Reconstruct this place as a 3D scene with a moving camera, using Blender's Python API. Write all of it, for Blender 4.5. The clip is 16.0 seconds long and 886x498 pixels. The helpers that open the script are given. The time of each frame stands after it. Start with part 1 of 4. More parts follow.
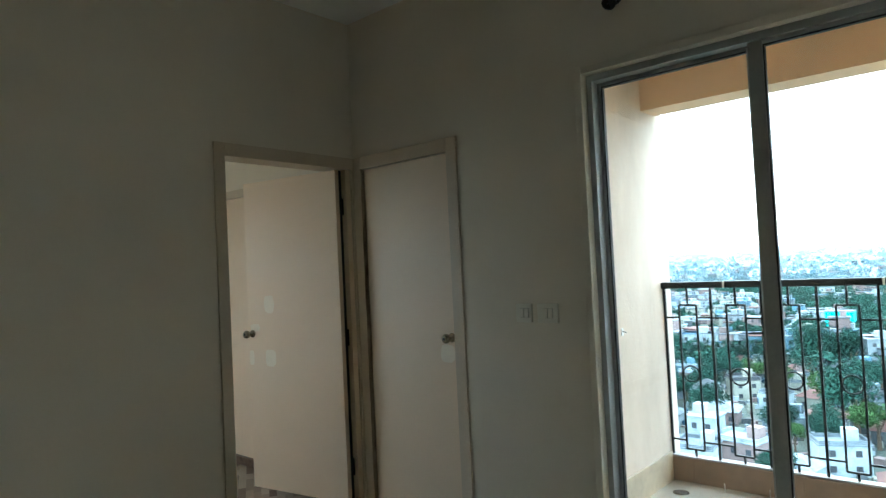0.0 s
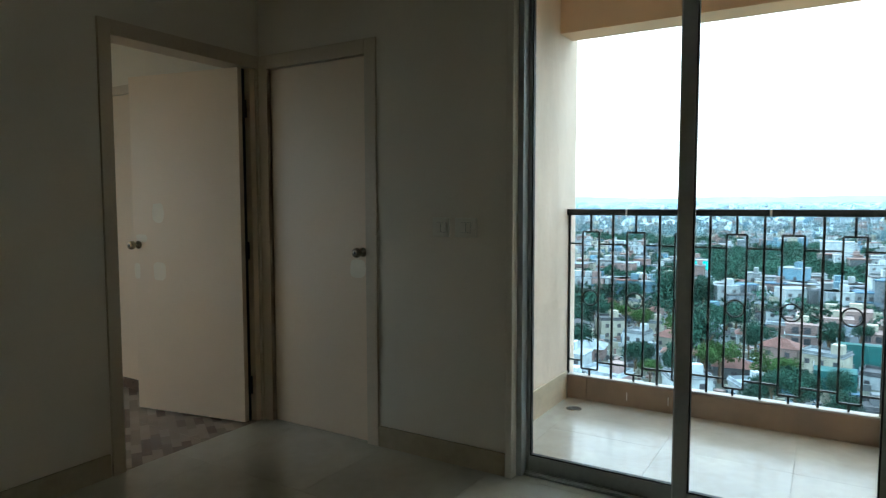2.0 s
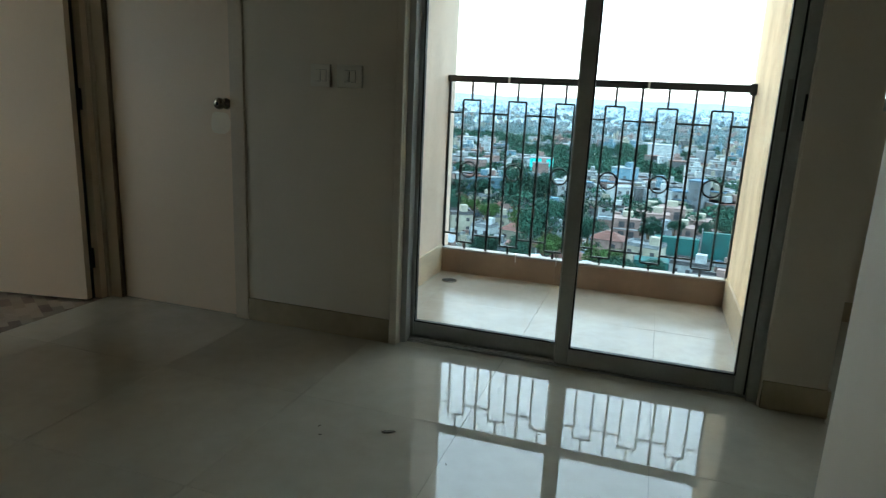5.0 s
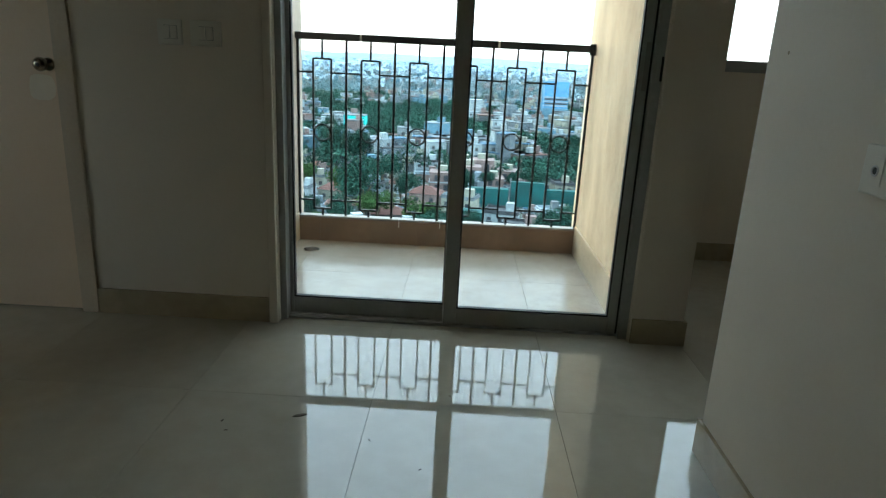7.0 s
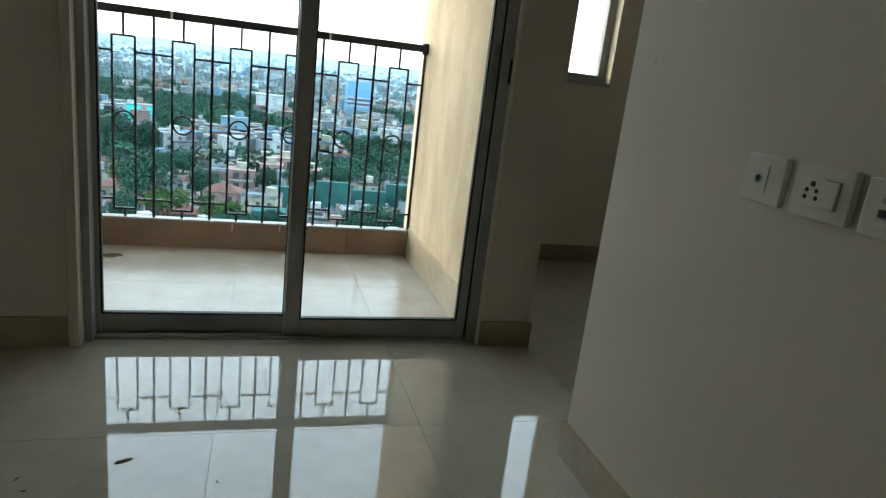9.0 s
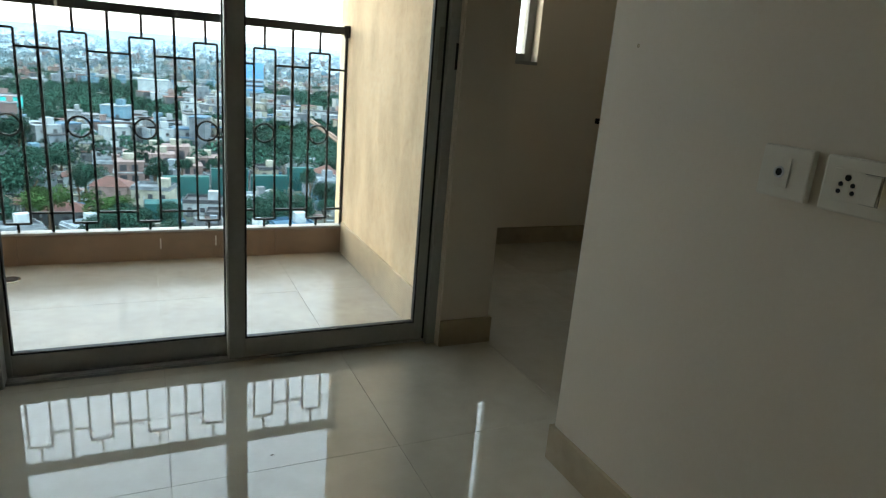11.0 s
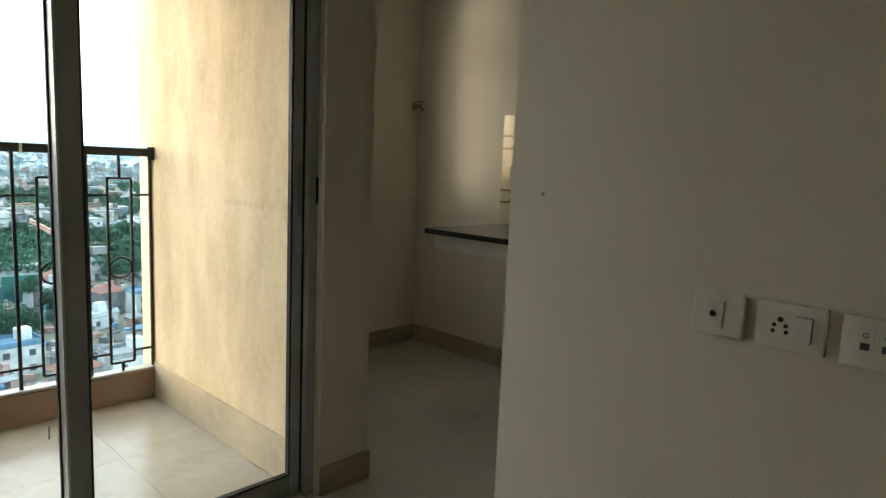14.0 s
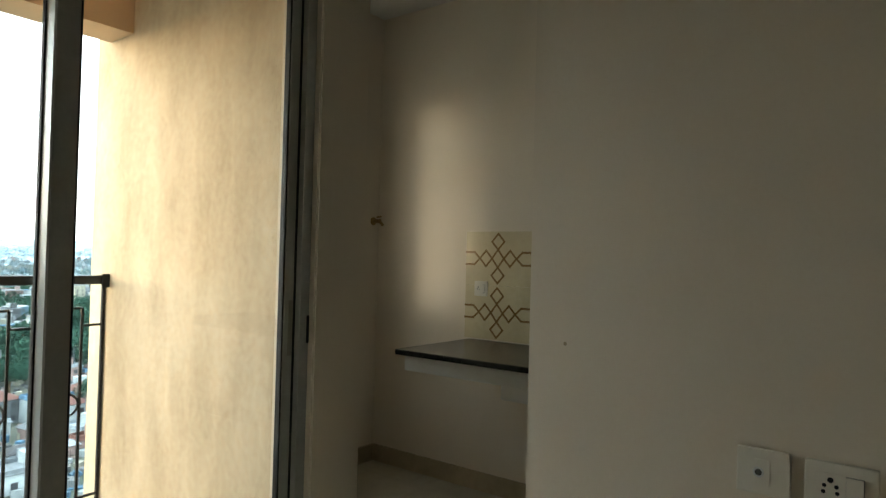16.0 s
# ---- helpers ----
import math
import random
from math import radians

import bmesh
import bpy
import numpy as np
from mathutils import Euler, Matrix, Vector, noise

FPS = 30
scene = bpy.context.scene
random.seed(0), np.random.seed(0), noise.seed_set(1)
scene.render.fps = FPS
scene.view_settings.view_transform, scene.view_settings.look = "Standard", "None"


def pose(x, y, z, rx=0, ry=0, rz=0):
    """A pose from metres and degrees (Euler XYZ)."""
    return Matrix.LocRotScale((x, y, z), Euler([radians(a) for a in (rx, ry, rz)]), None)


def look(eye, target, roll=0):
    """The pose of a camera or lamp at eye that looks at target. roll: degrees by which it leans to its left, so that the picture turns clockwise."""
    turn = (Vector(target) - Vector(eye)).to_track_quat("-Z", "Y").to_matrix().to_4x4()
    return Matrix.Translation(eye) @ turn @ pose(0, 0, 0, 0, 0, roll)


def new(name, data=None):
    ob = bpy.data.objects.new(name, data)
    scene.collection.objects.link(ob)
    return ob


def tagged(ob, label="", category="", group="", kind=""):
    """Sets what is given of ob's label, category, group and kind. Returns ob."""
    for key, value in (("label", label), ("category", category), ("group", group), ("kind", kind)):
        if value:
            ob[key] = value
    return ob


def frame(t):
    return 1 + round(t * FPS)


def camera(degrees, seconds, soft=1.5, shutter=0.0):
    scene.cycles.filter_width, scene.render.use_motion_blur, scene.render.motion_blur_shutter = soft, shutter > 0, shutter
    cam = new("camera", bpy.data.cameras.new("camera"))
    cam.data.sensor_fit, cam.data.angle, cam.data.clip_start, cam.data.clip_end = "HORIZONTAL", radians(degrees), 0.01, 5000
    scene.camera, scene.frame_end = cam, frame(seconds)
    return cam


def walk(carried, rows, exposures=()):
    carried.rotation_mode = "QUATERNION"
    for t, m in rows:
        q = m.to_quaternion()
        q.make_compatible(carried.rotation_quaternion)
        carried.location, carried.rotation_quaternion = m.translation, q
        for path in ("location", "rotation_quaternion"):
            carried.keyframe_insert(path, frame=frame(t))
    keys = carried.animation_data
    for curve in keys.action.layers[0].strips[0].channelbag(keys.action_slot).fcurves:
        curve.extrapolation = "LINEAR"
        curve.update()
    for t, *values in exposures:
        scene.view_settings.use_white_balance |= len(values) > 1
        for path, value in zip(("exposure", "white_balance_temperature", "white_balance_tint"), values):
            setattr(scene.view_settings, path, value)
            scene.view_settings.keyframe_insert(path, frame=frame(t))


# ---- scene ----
# ---- camera ----
cam = camera(69.6, 16.0, soft=1.2, shutter=0.25)
PATH = [
    (0, (3.007, -2.633, 1.384), (1.693, -1.127, 1.449), -2.8),
    (0.5, (2.966, -2.628, 1.329), (1.749, -1.042, 1.367), -2.7),
    (1, (2.905, -2.624, 1.301), (1.756, -0.988, 1.276), -2.7),
    (1.5, (2.861, -2.626, 1.277), (1.75, -0.967, 1.167), -2.4),
    (2, (2.824, -2.617, 1.257), (1.787, -0.912, 1.12), -0.1),
    (2.5, (2.78, -2.616, 1.227), (1.844, -0.854, 1.085), 1.5),
    (3, (2.741, -2.584, 1.185), (1.858, -0.797, 1.027), 0.8),
    (3.5, (2.714, -2.56, 1.14), (1.849, -0.77, 0.921), -0.2),
    (4, (2.686, -2.541, 1.129), (1.856, -0.744, 0.847), -0.7),
    (4.5, (2.656, -2.519, 1.09), (1.912, -0.702, 0.709), 0.2),
    (5, (2.609, -2.501, 1.074), (2.013, -0.647, 0.619), 2.7),
    (5.2, (2.601, -2.517, 1.075), (2.063, -0.649, 0.605), 3.7),
    (7.3, (2.314, -2.485, 1.083), (2.348, -0.565, 0.526), 4.0),
    (7.5, (2.304, -2.465, 1.078), (2.382, -0.541, 0.536), 5.2),
    (8, (2.276, -2.432, 1.07), (2.444, -0.508, 0.55), 5.7),
    (8.5, (2.254, -2.368, 1.053), (2.593, -0.461, 0.557), 6.3),
    (9, (2.19, -2.324, 1.044), (2.75, -0.472, 0.537), 6.8),
    (9.2, (2.178, -2.318, 1.034), (2.765, -0.475, 0.512), 5.6),
    (11.3, (2.024, -2.07, 1.077), (2.955, -0.387, 0.531), 5.3),
    (11.5, (1.984, -2.046, 1.086), (3.018, -0.416, 0.561), 6.0),
    (12, (1.927, -2.001, 1.117), (3.1, -0.453, 0.64), 5.1),
    (12.5, (1.892, -1.964, 1.138), (3.124, -0.46, 0.67), 3.7),
    (13, (1.852, -1.912, 1.156), (3.151, -0.467, 0.681), 3.9),
    (13.5, (1.818, -1.861, 1.183), (3.191, -0.459, 0.796), 3.6),
    (14, (1.802, -1.81, 1.207), (3.235, -0.439, 0.948), 2.4),
    (14.5, (1.77, -1.76, 1.235), (3.259, -0.446, 0.991), 2.2),
    (15, (1.744, -1.705, 1.275), (3.271, -0.425, 1.106), 1.8),
    (15.5, (1.7, -1.652, 1.318), (3.257, -0.401, 1.215), 1.2),
    (16, (1.67, -1.605, 1.347), (3.261, -0.394, 1.379), 1.5),
]
EXPOSURES = [(0.0, 3.62, 5950, 0), (0.5, 3.31, 5950, 0), (1.5, 3.02, 6050, 0), (3.5, 2.58, 6200, -2), (5.0, 2.73, 6250, -2), (8.0, 2.65, 6400, 0),
             (9.0, 2.74, 6550, 2), (11.5, 2.87, 6950, 4), (12.5, 3.0, 7250, 5), (16.0, 3.04, 7450, 6)]
walk(cam, [(t, look(e, g, r)) for t, e, g, r in PATH], EXPOSURES)

# ---- daylight ----
SUN_ELEV, SUN_AZ = radians(9), radians(-57)   # azimuth from north, towards the west
world = bpy.data.worlds.new("overcast_sky")
scene.world = world
world.use_nodes = True
wn = world.node_tree.nodes
sky = wn.new("ShaderNodeTexSky")
sky.sky_type, sky.sun_disc = "NISHITA", False
sky.sun_elevation, sky.sun_rotation = SUN_ELEV, SUN_AZ
sky.air_density, sky.dust_density, sky.ozone_density = 1.0, 1.0, 1.0
wn["Background"].inputs["Strength"].default_value = 0.15
veil = wn.new("ShaderNodeMix")          # thin bright cloud over the whole sky
veil.data_type = "RGBA"
veil.inputs["Factor"].default_value = 0.78
veil.inputs["B"].default_value = (3.85, 4.5, 5.25, 1)
world.node_tree.links.new(sky.outputs["Color"], veil.inputs["A"])
world.node_tree.links.new(veil.outputs["Result"], wn["Background"].inputs["Color"])
sun = new("sun", bpy.data.lights.new("sun", "SUN"))
sun.data.energy, sun.data.angle, sun.data.color = 0.085, radians(15), (1.0, 0.95, 0.86)
sun_way = Vector((math.sin(SUN_AZ) * math.cos(SUN_ELEV), math.cos(SUN_AZ) * math.cos(SUN_ELEV), math.sin(SUN_ELEV)))
sun.matrix_world = look(sun_way * 50, (0, 0, 0))

# ---- materials ----
def mat(name, col, rough=0.6, var=0.08, scale=3.0, fine=60.0, bump=0.15, metal=0.0, spec=0.5, coat=0.0, tint=None, rnd=0.0, island=False, stain=0.0, rough_var=0.1, stretch=1.0):
    """Principled surface with large patches, fine grain, bump and optional random shift per piece."""
    m = bpy.data.materials.new(name)
    m.use_nodes = True
    nt = m.node_tree
    n, ln = nt.nodes, nt.links
    b = n["Principled BSDF"]
    b.inputs["Metallic"].default_value = metal
    b.inputs["Specular IOR Level"].default_value = spec
    b.inputs["Coat Weight"].default_value = coat
    b.inputs["Coat Roughness"].default_value = 0.05
    co = n.new("ShaderNodeTexCoord")
    geo = n.new("ShaderNodeNewGeometry")
    big = n.new("ShaderNodeTexNoise")
    big.inputs["Scale"].default_value, big.inputs["Detail"].default_value = scale, 5
    squeeze = n.new("ShaderNodeMapping")
    squeeze.inputs["Scale"].default_value = (1, 1, stretch)
    ln.new(geo.outputs["Position"], squeeze.inputs["Vector"])
    ln.new(squeeze.outputs["Vector"], big.inputs["Vector"])
    small = n.new("ShaderNodeTexNoise")
    small.inputs["Scale"].default_value, small.inputs["Detail"].default_value = fine, 4
    ln.new(geo.outputs["Position"], small.inputs["Vector"])
    ramp = n.new("ShaderNodeMix")
    ramp.data_type = "RGBA"
    dark = tint or tuple(c * (1 - 2.2 * var) for c in col)
    ramp.inputs["A"].default_value = (*dark, 1)
    ramp.inputs["B"].default_value = (*[min(1, c * (1 + var)) for c in col], 1)
    st = n.new("ShaderNodeMapRange")
    st.inputs["From Min"].default_value, st.inputs["From Max"].default_value = 0.28, 0.68
    ln.new(big.outputs["Fac"], st.inputs["Value"])
    ln.new(st.outputs["Result"], ramp.inputs["Factor"])
    grain = n.new("ShaderNodeMix")
    grain.data_type, grain.blend_type = "RGBA", "OVERLAY"
    grain.inputs["Factor"].default_value = min(0.5, var * 2 + stain)
    ln.new(ramp.outputs["Result"], grain.inputs["A"])
    ln.new(small.outputs["Fac"], grain.inputs["B"])
    last = grain.outputs["Result"]
    if rnd:
        hsv = n.new("ShaderNodeHueSaturation")
        mr = n.new("ShaderNodeMapRange")
        mr.inputs["To Min"].default_value, mr.inputs["To Max"].default_value = 1 - rnd, 1 + rnd
        if island:
            ln.new(geo.outputs["Random Per Island"], mr.inputs["Value"])
        else:
            oi = n.new("ShaderNodeObjectInfo")
            ln.new(oi.outputs["Random"], mr.inputs["Value"])
        ln.new(mr.outputs["Result"], hsv.inputs["Value"])
        ln.new(last, hsv.inputs["Color"])
        last = hsv.outputs["Color"]
    ln.new(last, b.inputs["Base Color"])
    rr = n.new("ShaderNodeMapRange")
    rr.inputs["To Min"].default_value = max(0.0, rough - rough_var * 0.5)
    rr.inputs["To Max"].default_value = min(1.0, rough + rough_var * 0.5)
    ln.new(big.outputs["Fac"], rr.inputs["Value"])
    ln.new(rr.outputs["Result"], b.inputs["Roughness"])
    if bump:
        bp = n.new("ShaderNodeBump")
        bp.inputs["Strength"].default_value, bp.inputs["Distance"].default_value = bump, 0.004
        ln.new(small.outputs["Fac"], bp.inputs["Height"])
        ln.new(bp.outputs["Normal"], b.inputs["Normal"])
    return m


M_WALL = mat("wall_paint_white", (0.825, 0.733, 0.61), 0.62, 0.03, 1.4, 90, 0.12)
M_CEIL = mat("ceiling_paint_white", (0.86, 0.85, 0.81), 0.7, 0.02, 1.2, 90, 0.1)
M_BALC = mat("plaster_cream_yellow", (0.76, 0.635, 0.465), 0.8, 0.09, 4.2, 38, 0.5, stain=0.10, tint=(0.57, 0.445, 0.285), stretch=0.4)
# same balcony plaster for the west wall, its duller light painted into the colour
M_BALC_SHADED = mat("plaster_beige_pink", (0.70, 0.575, 0.47), 0.8, 0.06, 3.4, 45, 0.5, stain=0.06, tint=(0.58, 0.47, 0.37), stretch=0.35)
M_BEAM = mat("plaster_peach", (0.74, 0.52, 0.34), 0.8, 0.06, 2.4, 45, 0.5)
M_DOOR = mat("laminate_cream", (0.82, 0.645, 0.475), 0.42, 0.03, 1.2, 120, 0.05)
M_FRAMEW = mat("door_frame_paint", (0.66, 0.54, 0.405), 0.38, 0.05, 2.0, 70, 0.1)
M_PATCH = mat("filler_patch_white", (0.88, 0.77, 0.62), 0.6, 0.03, 9, 80, 0.1)
M_TILE = mat("vitrified_tile_ivory", (0.63, 0.575, 0.465), 0.022, 0.07, 1.6, 14, 0.0, spec=0.62, coat=0.12, rnd=0.03, rough_var=0.06)
M_GROUT = mat("grout_dark", (0.50, 0.45, 0.36), 0.9, 0.1, 8, 60, 0.2)
M_SKIRT = mat("skirting_tile_beige", (0.50, 0.41, 0.28), 0.22, 0.08, 4, 20, 0.03)
M_BTILE = mat("balcony_tile_grey_beige", (0.46, 0.415, 0.35), 0.22, 0.06, 3.0, 22, 0.0, rnd=0.03, rough_var=0.12, tint=(0.385, 0.335, 0.275), stain=0.03)
M_BSKIRT = mat("balcony_skirting_tile", (0.58, 0.485, 0.35), 0.35, 0.1, 3, 20, 0.05)
M_PARAPET = mat("parapet_tile_brown", (0.27, 0.18, 0.12), 0.4, 0.14, 3.2, 22, 0.05, rnd=0.06)
M_COPING = mat("coping_stone_white", (0.38, 0.37, 0.345), 0.5, 0.08, 6, 40, 0.1)
M_ALU = mat("aluminium_grey_powdercoat", (0.42, 0.42, 0.40), 0.38, 0.06, 5, 60, 0.03)
# raised pale for the sky-lit mullion face, plain bright metal elsewhere
M_ALUL = mat("aluminium_light_edge", (0.74, 0.74, 0.72), 0.32, 0.05, 5, 60, 0.03, metal=0.2)
M_RUBBER = mat("gasket_black", (0.015, 0.015, 0.015), 0.6, 0.1, 8, 60, 0.05)
M_IRON = mat("wrought_iron_black", (0.016, 0.019, 0.021), 0.42, 0.15, 12, 80, 0.15, spec=0.3)
M_STEEL = mat("knob_satin_steel", (0.34, 0.29, 0.23), 0.2, 0.06, 10, 80, 0.02, metal=1.0)
M_BRASS = mat("tap_brass", (0.45, 0.30, 0.12), 0.35, 0.12, 18, 80, 0.05, metal=0.9)
M_BAKE = mat("bakelite_dark_brown", (0.030, 0.020, 0.014), 0.28, 0.1, 9, 60, 0.03)
M_PLATE = mat("switch_plastic_white", (0.83, 0.78, 0.68), 0.32, 0.02, 9, 60, 0.02)
# grey deepened so the back boxes' side faces look shaded
M_PLATEG = mat("switch_box_grey", (0.30, 0.285, 0.25), 0.5, 0.04, 9, 60, 0.05)
M_PORT = mat("port_dark_grey", (0.10, 0.095, 0.085), 0.6, 0.05, 9, 60, 0.0)
M_HOLE = mat("socket_hole_black", (0.01, 0.01, 0.01), 0.6, 0.05, 9, 60, 0.0)
M_GRANITE = mat("granite_black", (0.012, 0.012, 0.013), 0.22, 0.25, 30, 220, 0.02, tint=(0.03, 0.03, 0.03))
M_SLAB = mat("slab_plaster_white", (0.88, 0.87, 0.84), 0.7, 0.04, 3, 60, 0.3)
M_SPLASH = mat("wall_tile_cream", (0.74, 0.64, 0.43), 0.18, 0.05, 4, 30, 0.02, rnd=0.02)
M_SPLINE = mat("wall_tile_brown_print", (0.34, 0.21, 0.09), 0.2, 0.08, 20, 60, 0.0)
M_STONE = mat("threshold_brown_granite", (0.16, 0.10, 0.07), 0.25, 0.15, 30, 120, 0.02)
M_DUST = mat("floor_debris_dark", (0.15, 0.125, 0.10), 0.9, 0.2, 30, 120, 0.1)
M_PAPER = mat("paper_scrap_white", (0.78, 0.77, 0.72), 0.8, 0.05, 30, 90, 0.1)

m = bpy.data.materials.new("clear_glass")
m.use_nodes = True
gb = m.node_tree.nodes["Principled BSDF"]
gb.inputs["Base Color"].default_value = (0.96, 0.985, 0.98, 1)
gb.inputs["Roughness"].default_value = 0.0
gb.inputs["IOR"].default_value = 1.45
gb.inputs["Transmission Weight"].default_value = 1.0
M_GLASS = m


def patterned_floor():
    """Printed ceramic with slanted brown, cream and grey blocks."""
    pm = mat("printed_tile_brown", (0.42, 0.31, 0.23), 0.25, 0.15, 3, 40, 0.03)
    n, ln = pm.node_tree.nodes, pm.node_tree.links
    geo = n.new("ShaderNodeNewGeometry")
    mp = n.new("ShaderNodeMapping")
    mp.inputs["Rotation"].default_value = (0, 0, radians(32))
    ln.new(geo.outputs["Position"], mp.inputs["Vector"])
    bt = n.new("ShaderNodeTexBrick")
    bt.inputs["Scale"].default_value = 5.0
    bt.inputs["Mortar Size"].default_value = 0.0
    bt.inputs["Brick Width"].default_value, bt.inputs["Row Height"].default_value = 0.62, 0.24
    bt.inputs["Color1"].default_value = (0.09, 0.05, 0.035, 1)
    bt.inputs["Color2"].default_value = (0.46, 0.38, 0.30, 1)
    ln.new(mp.outputs["Vector"], bt.inputs["Vector"])
    mx = n.new("ShaderNodeMix")
    mx.data_type = "RGBA"
    mx.inputs["Factor"].default_value = 0.75
    b = n["Principled BSDF"]
    old = b.inputs["Base Color"].links[0].from_socket
    ln.new(old, mx.inputs["A"])
    ln.new(bt.outputs["Color"], mx.inputs["B"])
    ln.new(mx.outputs["Result"], b.inputs["Base Color"])
    return pm


M_PRINT = patterned_floor()


# ---- mesh helpers ----
def mesh_of(bm, name, material, smooth=False):
    me = bpy.data.meshes.new(name)
    bmesh.ops.recalc_face_normals(bm, faces=bm.faces)
    if smooth:
        for f in bm.faces:
            f.smooth = True
    bm.to_mesh(me)
    bm.free()
    me.materials.append(material)
    return me


def part(name, bm, material, parent, label="", smooth=False):
    ob = new(name, mesh_of(bm, name, material, smooth))
    ob.parent = parent
    if label:
        tagged(ob, label=label)
    return ob


def thing(name, place, label, category, group="", kind=""):
    ob = new(name)
    ob.empty_display_size = 0.05
    ob.matrix_basis = place if isinstance(place, Matrix) else Matrix.Translation(place)
    return tagged(ob, label, category, group, kind)


def structure(name, bm, material, label, category=""):
    return tagged(new(name, mesh_of(bm, name, material)), label, category or name.split("_")[0], "", "structure")


def add_box(bm, x0, y0, z0, x1, y1, z1, bevel=0.0):
    r = bmesh.ops.create_cube(bm, size=1.0)
    vs = r["verts"]
    bmesh.ops.transform(bm, verts=vs, matrix=Matrix.Translation(((x0 + x1) / 2, (y0 + y1) / 2, (z0 + z1) / 2)) @ Matrix.Diagonal((abs(x1 - x0), abs(y1 - y0), abs(z1 - z0), 1)))
    if bevel:
        es = list({e for v in vs for e in v.link_edges})
        bmesh.ops.bevel(bm, geom=es, offset=bevel, segments=2, profile=0.6, affect="EDGES")
    return bm


def box(x0, y0, z0, x1, y1, z1, bevel=0.0):
    return add_box(bmesh.new(), x0, y0, z0, x1, y1, z1, bevel)


def cyl(p, q, r0, r1=None, seg=16, bm=None):
    bm = bm or bmesh.new()
    p, q = Vector(p), Vector(q)
    d = q - p
    m4 = Matrix.Translation((p + q) / 2) @ d.to_track_quat("Z", "Y").to_matrix().to_4x4()
    bmesh.ops.create_cone(bm, cap_ends=True, segments=seg, radius1=r0, radius2=r0 if r1 is None else r1, depth=d.length, matrix=m4)
    return bm


def ring(c, radius, wire, axis="y", seg=28, tube=8):
    bm = bmesh.new()
    rows = []
    for i in range(seg):
        a = 2 * math.pi * i / seg
        row = []
        for j in range(tube):
            b = 2 * math.pi * j / tube
            rr = radius + wire * math.cos(b)
            p = (rr * math.cos(a), wire * math.sin(b), rr * math.sin(a)) if axis == "y" else (wire * math.sin(b), rr * math.cos(a), rr * math.sin(a))
            row.append(bm.verts.new(Vector(c) + Vector(p)))
        rows.append(row)
    for i in range(seg):
        for j in range(tube):
            bm.faces.new((rows[i][j], rows[(i + 1) % seg][j], rows[(i + 1) % seg][(j + 1) % tube], rows[i][(j + 1) % tube]))
    return bm


def lathe(profile, seg=24):
    """Solid of revolution about z from (radius, height) pairs."""
    bm = bmesh.new()
    rows = [[bm.verts.new((r * math.cos(2 * math.pi * k / seg), r * math.sin(2 * math.pi * k / seg), z)) for k in range(seg)] for r, z in profile]
    for a, b in zip(rows, rows[1:]):
        for k in range(seg):
            bm.faces.new((a[k], a[(k + 1) % seg], b[(k + 1) % seg], b[k]))
    bm.faces.new(rows[0][::-1])
    bm.faces.new(rows[-1])
    return bm


def wall(axis, at0, at1, u0, u1, z0, z1, holes=()):
    """A wall of thickness at0..at1 across axis, running u0..u1, with openings (ua, ub, za, zb) right through."""
    us = sorted({u0, u1, *[h[0] for h in holes], *[h[1] for h in holes]})
    zs = sorted({z0, z1, *[h[2] for h in holes], *[h[3] for h in holes]})
    us, zs = [u for u in us if u0 <= u <= u1], [z for z in zs if z0 <= z <= z1]
    nu, nz = len(us) - 1, len(zs) - 1

    def solid(i, k):
        if not (0 <= i < nu and 0 <= k < nz):
            return False
        u, z = (us[i] + us[i + 1]) / 2, (zs[k] + zs[k + 1]) / 2
        return not any(h[0] < u < h[1] and h[2] < z < h[3] for h in holes)
    bm = bmesh.new()
    cache = {}

    def v(i, k, s):
        if (i, k, s) not in cache:
            w = (at0, at1)[s]
            cache[i, k, s] = bm.verts.new((w, us[i], zs[k]) if axis == "x" else (us[i], w, zs[k]))
        return cache[i, k, s]
    for i in range(nu):
        for k in range(nz):
            if not solid(i, k):
                continue
            for s in (0, 1):
                bm.faces.new((v(i, k, s), v(i + 1, k, s), v(i + 1, k + 1, s), v(i, k + 1, s)))
            for di, dk, a, b in ((-1, 0, (i, k), (i, k + 1)), (1, 0, (i + 1, k), (i + 1, k + 1)), (0, -1, (i, k), (i + 1, k)), (0, 1, (i, k + 1), (i + 1, k + 1))):
                if not solid(i + di, k + dk):
                    bm.faces.new((v(*a, 0), v(*b, 0), v(*b, 1), v(*a, 1)))
    return bm


# ---- the plan ----
CEIL = 2.95
XE, YE = 3.100, -0.800            # east wall of the living room and its free end
PX0, PX1 = 3.098, 3.300           # pier between balcony door and kitchen
BX0, BX1, BY0, BY1 = 1.325, 3.098, 0.2, 1.45
BZ = -0.042
KX1, KY1 = 4.812, 1.332
SX0, SX1, SZ = 1.610, 3.085, 2.245  # opening of the sliding door

structure("wall_north", wall("y", 0.0, 0.2, 0.0, PX0, 0.0, CEIL, [(SX0, SX1, 0.0, SZ), (0.075, 0.772, 0.0, 2.05)]), M_WALL, "white painted plaster wall with a balcony opening and a door")
structure("wall_west", wall("x", -0.12, 0.0, -4.5, 0.2, 0.0, CEIL, [(-0.885, -0.030, 0.0, 2.05)]), M_WALL, "white painted plaster wall with a bedroom doorway")
structure("wall_east", wall("x", XE, XE + 0.115, -4.5, YE, 0.0, CEIL), M_WALL, "off-white painted partition wall with socket plates")
